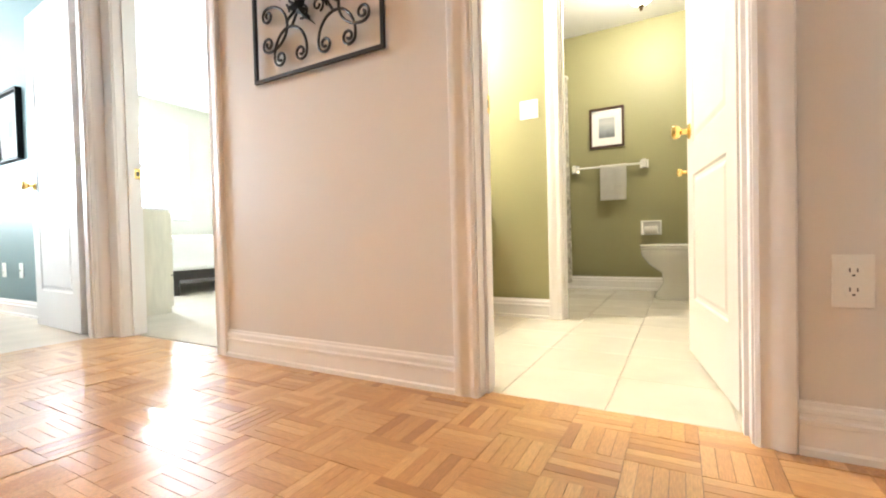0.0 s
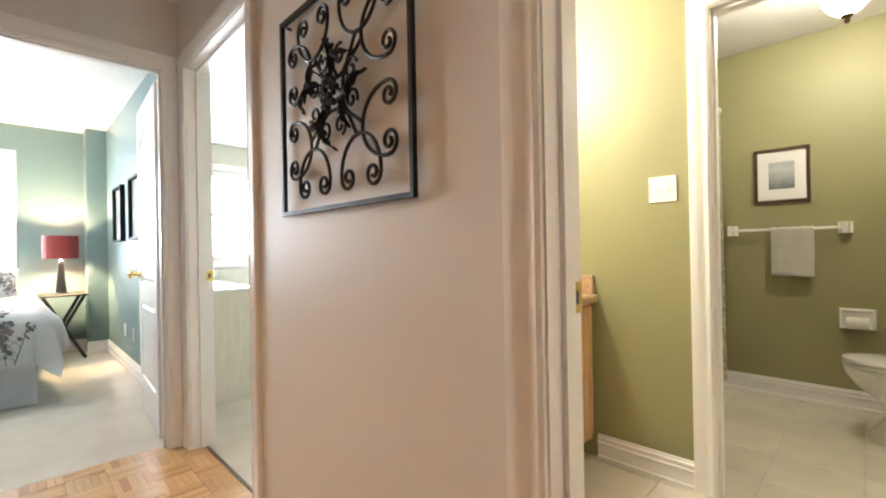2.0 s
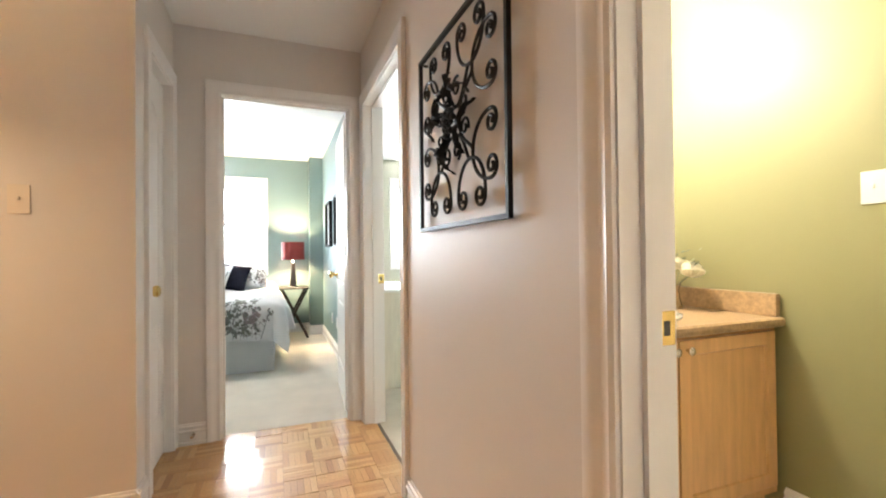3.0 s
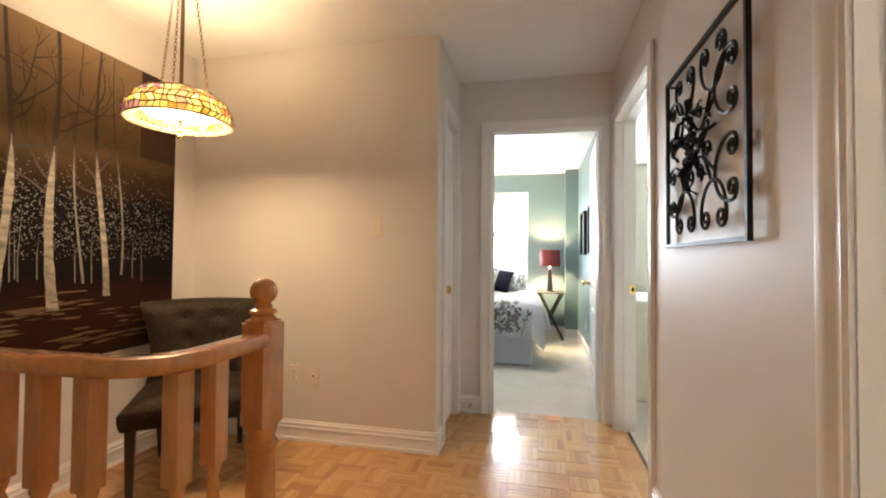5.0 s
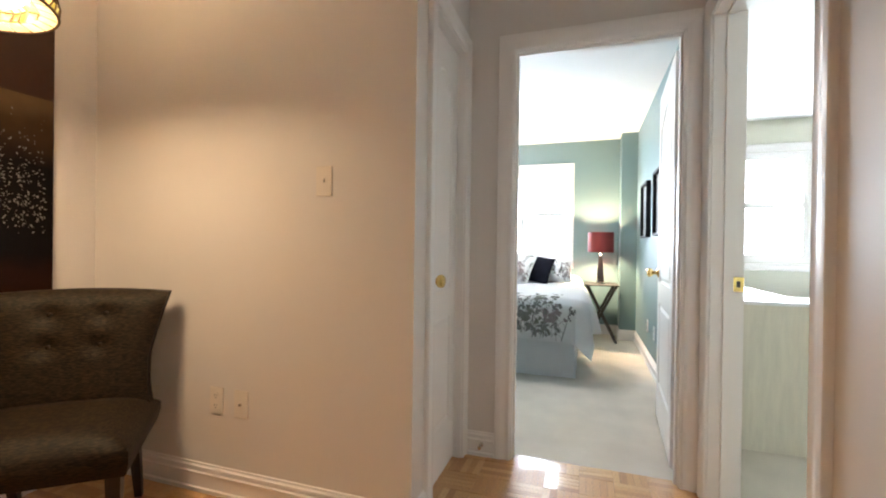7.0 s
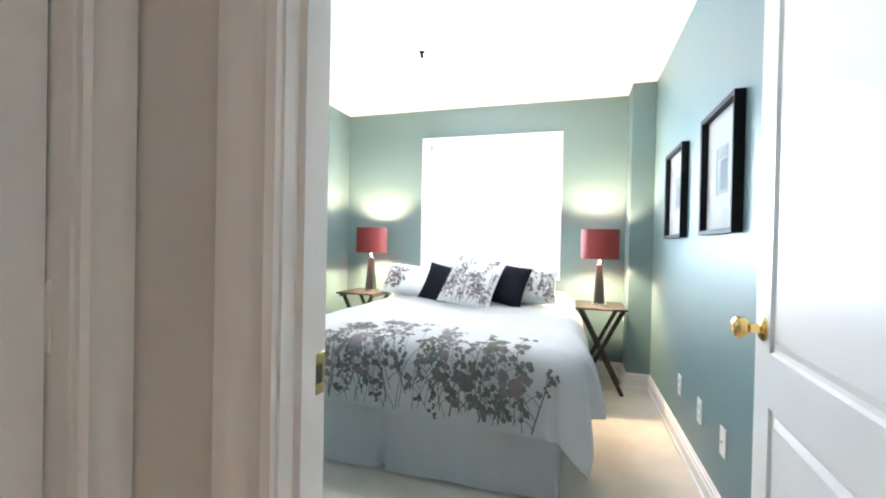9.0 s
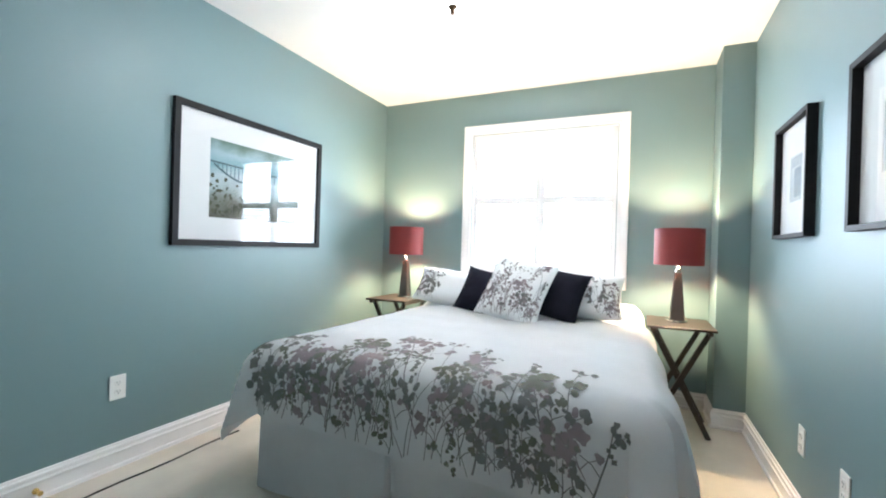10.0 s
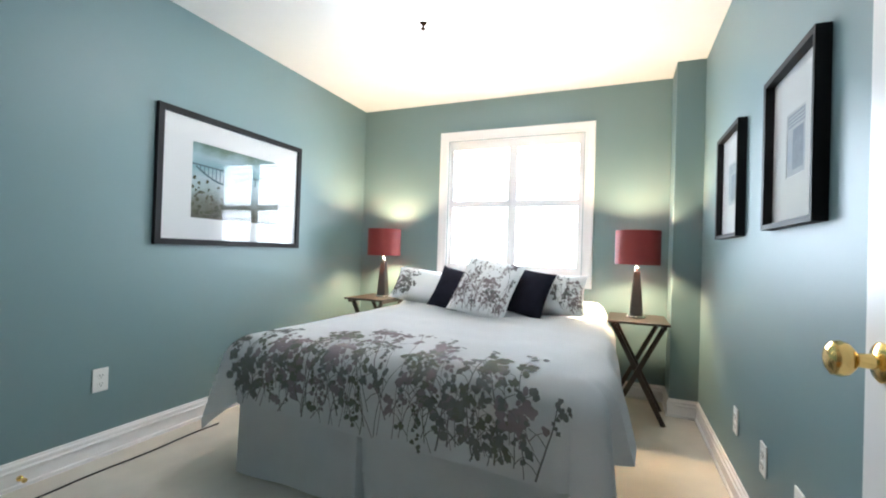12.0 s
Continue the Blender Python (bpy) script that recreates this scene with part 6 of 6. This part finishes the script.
BATH_BG = print_ground("grey_harbour_print", [(0.0, (0.12, 0.13, 0.14)), (0.4, (0.30, 0.32, 0.34)), (0.7, (0.50, 0.51, 0.50)), (1.0, (0.40, 0.42, 0.44))], 18, 0.5, 0.1)


def harbour_art(e, c, d):
    bm = bmesh.new()
    box(bm, -c, c, -0.0062, -0.0053, -d, d)
    part("print", bm, BATH_BG, e, "small grey print")


picture("picture", 0, (0.028, 5.28, 1.522), 0.305, 0.375, 0.020, 0.02, BROWNFRAME, (0.062, 0.075), harbour_art, "small mahogany-framed grey print with a white mat")
ceiling_bowl("ceiling_light", (0.395, 4.40, H), 0.13, 0.29, BOWL_BATH, "lit round glass bowl light on the bathroom ceiling")


def curtain():
    e = base("shower_curtain", (0, 0, 0), "grey patterned shower curtain gathered on a white rod", "shower curtain")
    bm = bmesh.new()
    f = lambda u, v: Vector((-0.340 + 0.038 * math.sin(u * 46) * (0.6 + 0.4 * (1 - v)), 3.80 + 1.44 * u, 0.06 + 1.98 * v))
    grid(bm, 150, 6, f)
    part("curtain", bm, CURTAIN, e, smooth=True)
    bm = bmesh.new()
    tube(bm, [(-0.345, 3.712, 2.055), (-0.345, 5.277, 2.055)], 0.0125, 10)
    part("rod", bm, PORCELAIN, e, "white curtain rod", smooth=True)
    bm = bmesh.new()
    lathe(bm, [(0, 0), (0.028, 0), (0.028, 0.012), (0.015, 0.02), (0, 0.02)], 14, Matrix.Translation((-0.345, 5.279, 2.055)) @ Matrix.Rotation(radians(90), 4, "X"))
    part("flange", bm, PORCELAIN, e)
    t = base("bathtub", (0, 0, 0), "white bathtub behind the shower curtain", "bathtub")
    bm = bmesh.new()
    sweep(bm, [3.715, 5.277], [(-1.12, 0.0), (-0.405, 0.0), (-0.405, 0.42), (-0.43, 0.44), (-0.50, 0.43), (-0.62, 0.12), (-0.95, 0.12), (-1.05, 0.43), (-1.12, 0.44)], lambda nd, u, v: Vector((u, nd, v)))
    part("tub_body", bm, PORCELAIN, t)


CURTAIN = random_mat("grey_floral_curtain", [(0.0, (0.42, 0.39, 0.34)), (1.0, (0.42, 0.39, 0.34))], 0.8, vary=0.45, scale=28, bump=0.2)
curtain()

# ---- second bedroom ----


def dresser():
    e = base("dresser", (0, 0, 0), "pale birch chest of drawers against the wall", "dresser")
    x0, x1, y0, y1, h = -3.75, -2.78, 2.34, 2.84, 0.80
    boxed("carcass", (x0, x1, y0, y1 - 0.02, 0.0, h - 0.02), BIRCH, e)
    boxed("top", (x0 - 0.006, x1 + 0.006, y0, y1, h - 0.0195, h), WHITETOP, e, "white top", bevel=0.002)
    for k in range(3):
        z0 = 0.05 + 0.24 * k
        d = boxed("drawer_front", (x0 + 0.004, x1 - 0.002, y1 - 0.019, y1, z0, z0 + 0.232), BIRCH, e, bevel=0.002)
        for x in (-3.5, -3.03):
            bm = bmesh.new()
            lathe(bm, [(0, 0), (0.007, 0), (0.007, 0.012), (0.014, 0.018), (0, 0.024)], 12, Matrix.Translation((x, y1, z0 + 0.12)) @ Matrix.Rotation(radians(-90), 4, "X"))
            part("drawer_knob", bm, STEEL, d, smooth=True)


WHITETOP = mat("white_laminate_top", (0.80, 0.80, 0.80), 0.3, vary=0.02, bump=0.0)
dresser()
e2 = base("second_bed", (0, 0, 0), "low bed with a white bedspread on a dark frame", "bed")
bm = bmesh.new()
box(bm, -5.25, -3.75, 3.35, 5.35, 0.26, 0.62)
part("mattress", bm, LINEN, e2, "white bedspread", bevel=0.04)
boxed("bed_frame", (-5.22, -3.82, 3.40, 5.30, 0.16, 0.258), DARKWOOD, e2)
for x in (-5.15, -3.9):
    for y in (3.47, 5.2):
        boxed("leg", (x - 0.03, x + 0.03, y - 0.03, y + 0.03, 0.0, 0.159), DARKWOOD, e2)
cushion("cushion", (-4.35, 4.55, 0.625), 0.40, 0.26, 0.12, 30, 0, mat("violet_cloth", (0.09, 0.08, 0.25), 0.9, vary=0.2, scale=20, bump=0.3), "small violet cushion on a bed", seed=15)

# ---- stairs ----
st = base("staircase", (0, 0, 0), "oak stairs that climb to the hall", "stairs")
for k in range(9):
    yn = 1.45 - 0.25 * k
    boxed("tread", (0.275, 1.288, yn - 0.275, yn, -0.19 * (k + 1) - 0.03, -0.19 * (k + 1)), RAILWOOD, st, bevel=0.004) if yn - 0.275 > -0.53 else None
    boxed("riser", (0.275, 1.288, yn - 0.02, yn, -0.19 * (k + 1), -0.19 * k - 0.032), TRIM, st) if yn > -0.5 else None
boxed("stringer", (0.255, 0.274, -0.54, 1.45, -2.2, -0.001), TRIM, st)
tagged(boxed("floor_lower", (0.255, 1.40, -0.66, 1.45, -2.3, -2.2), CARPET), "carpet at the foot of the stairs", "floor", kind="structure")

# ---- floors laid in pieces ----
tagged(boxed("subfloor_bath", (-1.18, 1.20, 2.262, 5.39, -0.1, -0.004), GROUT), "cream ceramic tile floor with narrow joints", "floor", kind="structure")
bath_floor = bpy.data.objects["subfloor_bath"]
TX, TY, JT = 0.325, 0.325, 0.003


def tile_mesh(w, h):
    bm = bmesh.new()
    lo = [bm.verts.new((x, y, -0.006)) for x, y in ((-w, -h), (w, -h), (w, h), (-w, h))]
    k = 0.003
    mid = [bm.verts.new((x, y, -0.0015)) for x, y in ((-w, -h), (w, -h), (w, h), (-w, h))]
    hi = [bm.verts.new((x, y, 0.0)) for x, y in ((-w + k, -h + k), (w - k, -h + k), (w - k, h - k), (-w + k, h - k))]
    for a, b in ((lo, mid), (mid, hi)):
        for i in range(4):
            bm.faces.new((a[i], a[(i + 1) % 4], b[(i + 1) % 4], b[i]))
    bm.faces.new(hi)
    me = bpy.data.meshes.new("tile")
    bm.to_mesh(me)
    bm.free()
    me.materials.append(TILE)
    return me


tile_me = {}
rnd = random.Random(8)
for i in range(-4, 4):
    for j in range(0, 10):
        x0, x1 = 0.105 + i * TX, 0.105 + (i + 1) * TX
        y0, y1 = 2.262 + j * TY, 2.262 + (j + 1) * TY
        x0, x1, y0, y1 = max(x0, -1.13), min(x1, 1.10), max(y0, 2.262), min(y1, 5.28)
        if x1 - x0 < 0.02 or y1 - y0 < 0.02:
            continue
        key = (round(x1 - x0, 3), round(y1 - y0, 3))
        if key not in tile_me:
            tile_me[key] = tile_mesh(key[0] / 2 - JT / 2, key[1] / 2 - JT / 2)
        o = new("tile", tile_me[key])
        o.parent = bath_floor
        o.location = ((x0 + x1) / 2, (y0 + y1) / 2, 0)

bm = bmesh.new()
for d in ((-2.30, 0.255, -0.55, 1.45, -0.1, -0.004), (-2.30, 1.29, 1.4505, 2.262, -0.1, -0.004)):
    box(bm, *d)
hall_floor = tagged(part("floor_hall", bm, TABLEWOOD), "glossy oak parquet floor laid in small basket-weave blocks", "floor", kind="structure")
tagged(boxed("floor_nosing", (0.255, 1.29, 1.43, 1.4495, -0.032, 0.0), RAILWOOD, bevel=0.004), "oak nosing at the head of the stairs", "trim", kind="structure")
BLK, NS = 0.15, 5


def strip_mesh(along_x, w, h):
    bm = bmesh.new()
    k = 0.0004
    lo = [bm.verts.new((x, y, -0.004)) for x, y in ((-w, -h), (w, -h), (w, h), (-w, h))]
    hi = [bm.verts.new((x, y, 0.0)) for x, y in ((-w + k, -h + k), (w - k, -h + k), (w - k, h - k), (-w + k, h - k))]
    for i in range(4):
        bm.faces.new((lo[i], lo[(i + 1) % 4], hi[(i + 1) % 4], hi[i]))
    bm.faces.new(hi)
    me = bpy.data.meshes.new("parquet_strip")
    bm.to_mesh(me)
    bm.free()
    me.materials.append(PARQ_X if along_x else PARQ_Y)
    return me


half_s, half_l = BLK / NS / 2 - 0.0001, BLK / 2 - 0.0002
strip_me = {True: strip_mesh(True, half_l, half_s), False: strip_mesh(False, half_s, half_l)}
rest_v, rest_f, made = [], [], 0
rnd = random.Random(5)
for i in range(-16, 9):
    for j in range(-4, 16):
        bx, by = i * BLK + 0.06, j * BLK + 0.04
        tx, ty = rnd.gauss(0, 0.012), rnd.gauss(0, 0.012)
        for q in range(NS):
            along = (i + j) % 2 == 0
            o = (q + 0.5) * BLK / NS
            cx, cy = (bx + BLK / 2, by + o) if along else (bx + o, by + BLK / 2)
            hx, hy = (half_l, half_s) if along else (half_s, half_l)
            ax, bx1 = max(cx - hx, -2.30), min(cx + hx, 1.29)
            ay, by1 = max(cy - hy, -0.545), min(cy + hy, 2.262)
            if cx > 0.255 - hx and cy < 1.45 + hy:
                if cx > 0.255 and cy < 1.45:
                    continue
                if cy < 1.45:
                    bx1 = min(bx1, 0.255)
                elif cx > 0.255:
                    ay = max(ay, 1.45)
            if cy < 1.0:
                ax = max(ax, -1.53)
            if bx1 - ax < 0.006 or by1 - ay < 0.006:
                continue
            whole = abs(bx1 - ax - 2 * hx) < 1e-4 and abs(by1 - ay - 2 * hy) < 1e-4
            near = -0.9 < cx < 1.0 and 1.45 < cy < 2.2
            dx, dy = tx + rnd.gauss(0, 0.003), ty + rnd.gauss(0, 0.003)
            if whole and near and made < 300:
                ob = new("parquet_strip", strip_me[along])
                ob.parent = hall_floor
                ob.matrix_local = Matrix.Translation((cx, cy, 0.0)) @ Euler((dx, dy, 0)).to_matrix().to_4x4()
                made += 1
            else:
                k0 = len(rest_v)
                e_ = 0.0003
                for x, y, z in ((ax, ay, -0.004), (bx1, ay, -0.004), (bx1, by1, -0.004), (ax, by1, -0.004), (ax + e_, ay + e_, 0), (bx1 - e_, ay + e_, 0), (bx1 - e_, by1 - e_, 0), (ax + e_, by1 - e_, 0)):
                    rest_v.append((x, y, z + ((y - cy) * dx - (x - cx) * dy if z == 0 else 0)))
                for f in ((0, 1, 5, 4), (1, 2, 6, 5), (2, 3, 7, 6), (3, 0, 4, 7), (4, 5, 6, 7)):
                    rest_f.append([k0 + v for v in f])
me = bpy.data.meshes.new("parquet_strips")
me.from_pydata(rest_v, [], rest_f)
me.materials.append(PARQ_I)
ob = new("parquet_strips", me)
ob.parent = hall_floor
tagged(ob, kind="stuff")
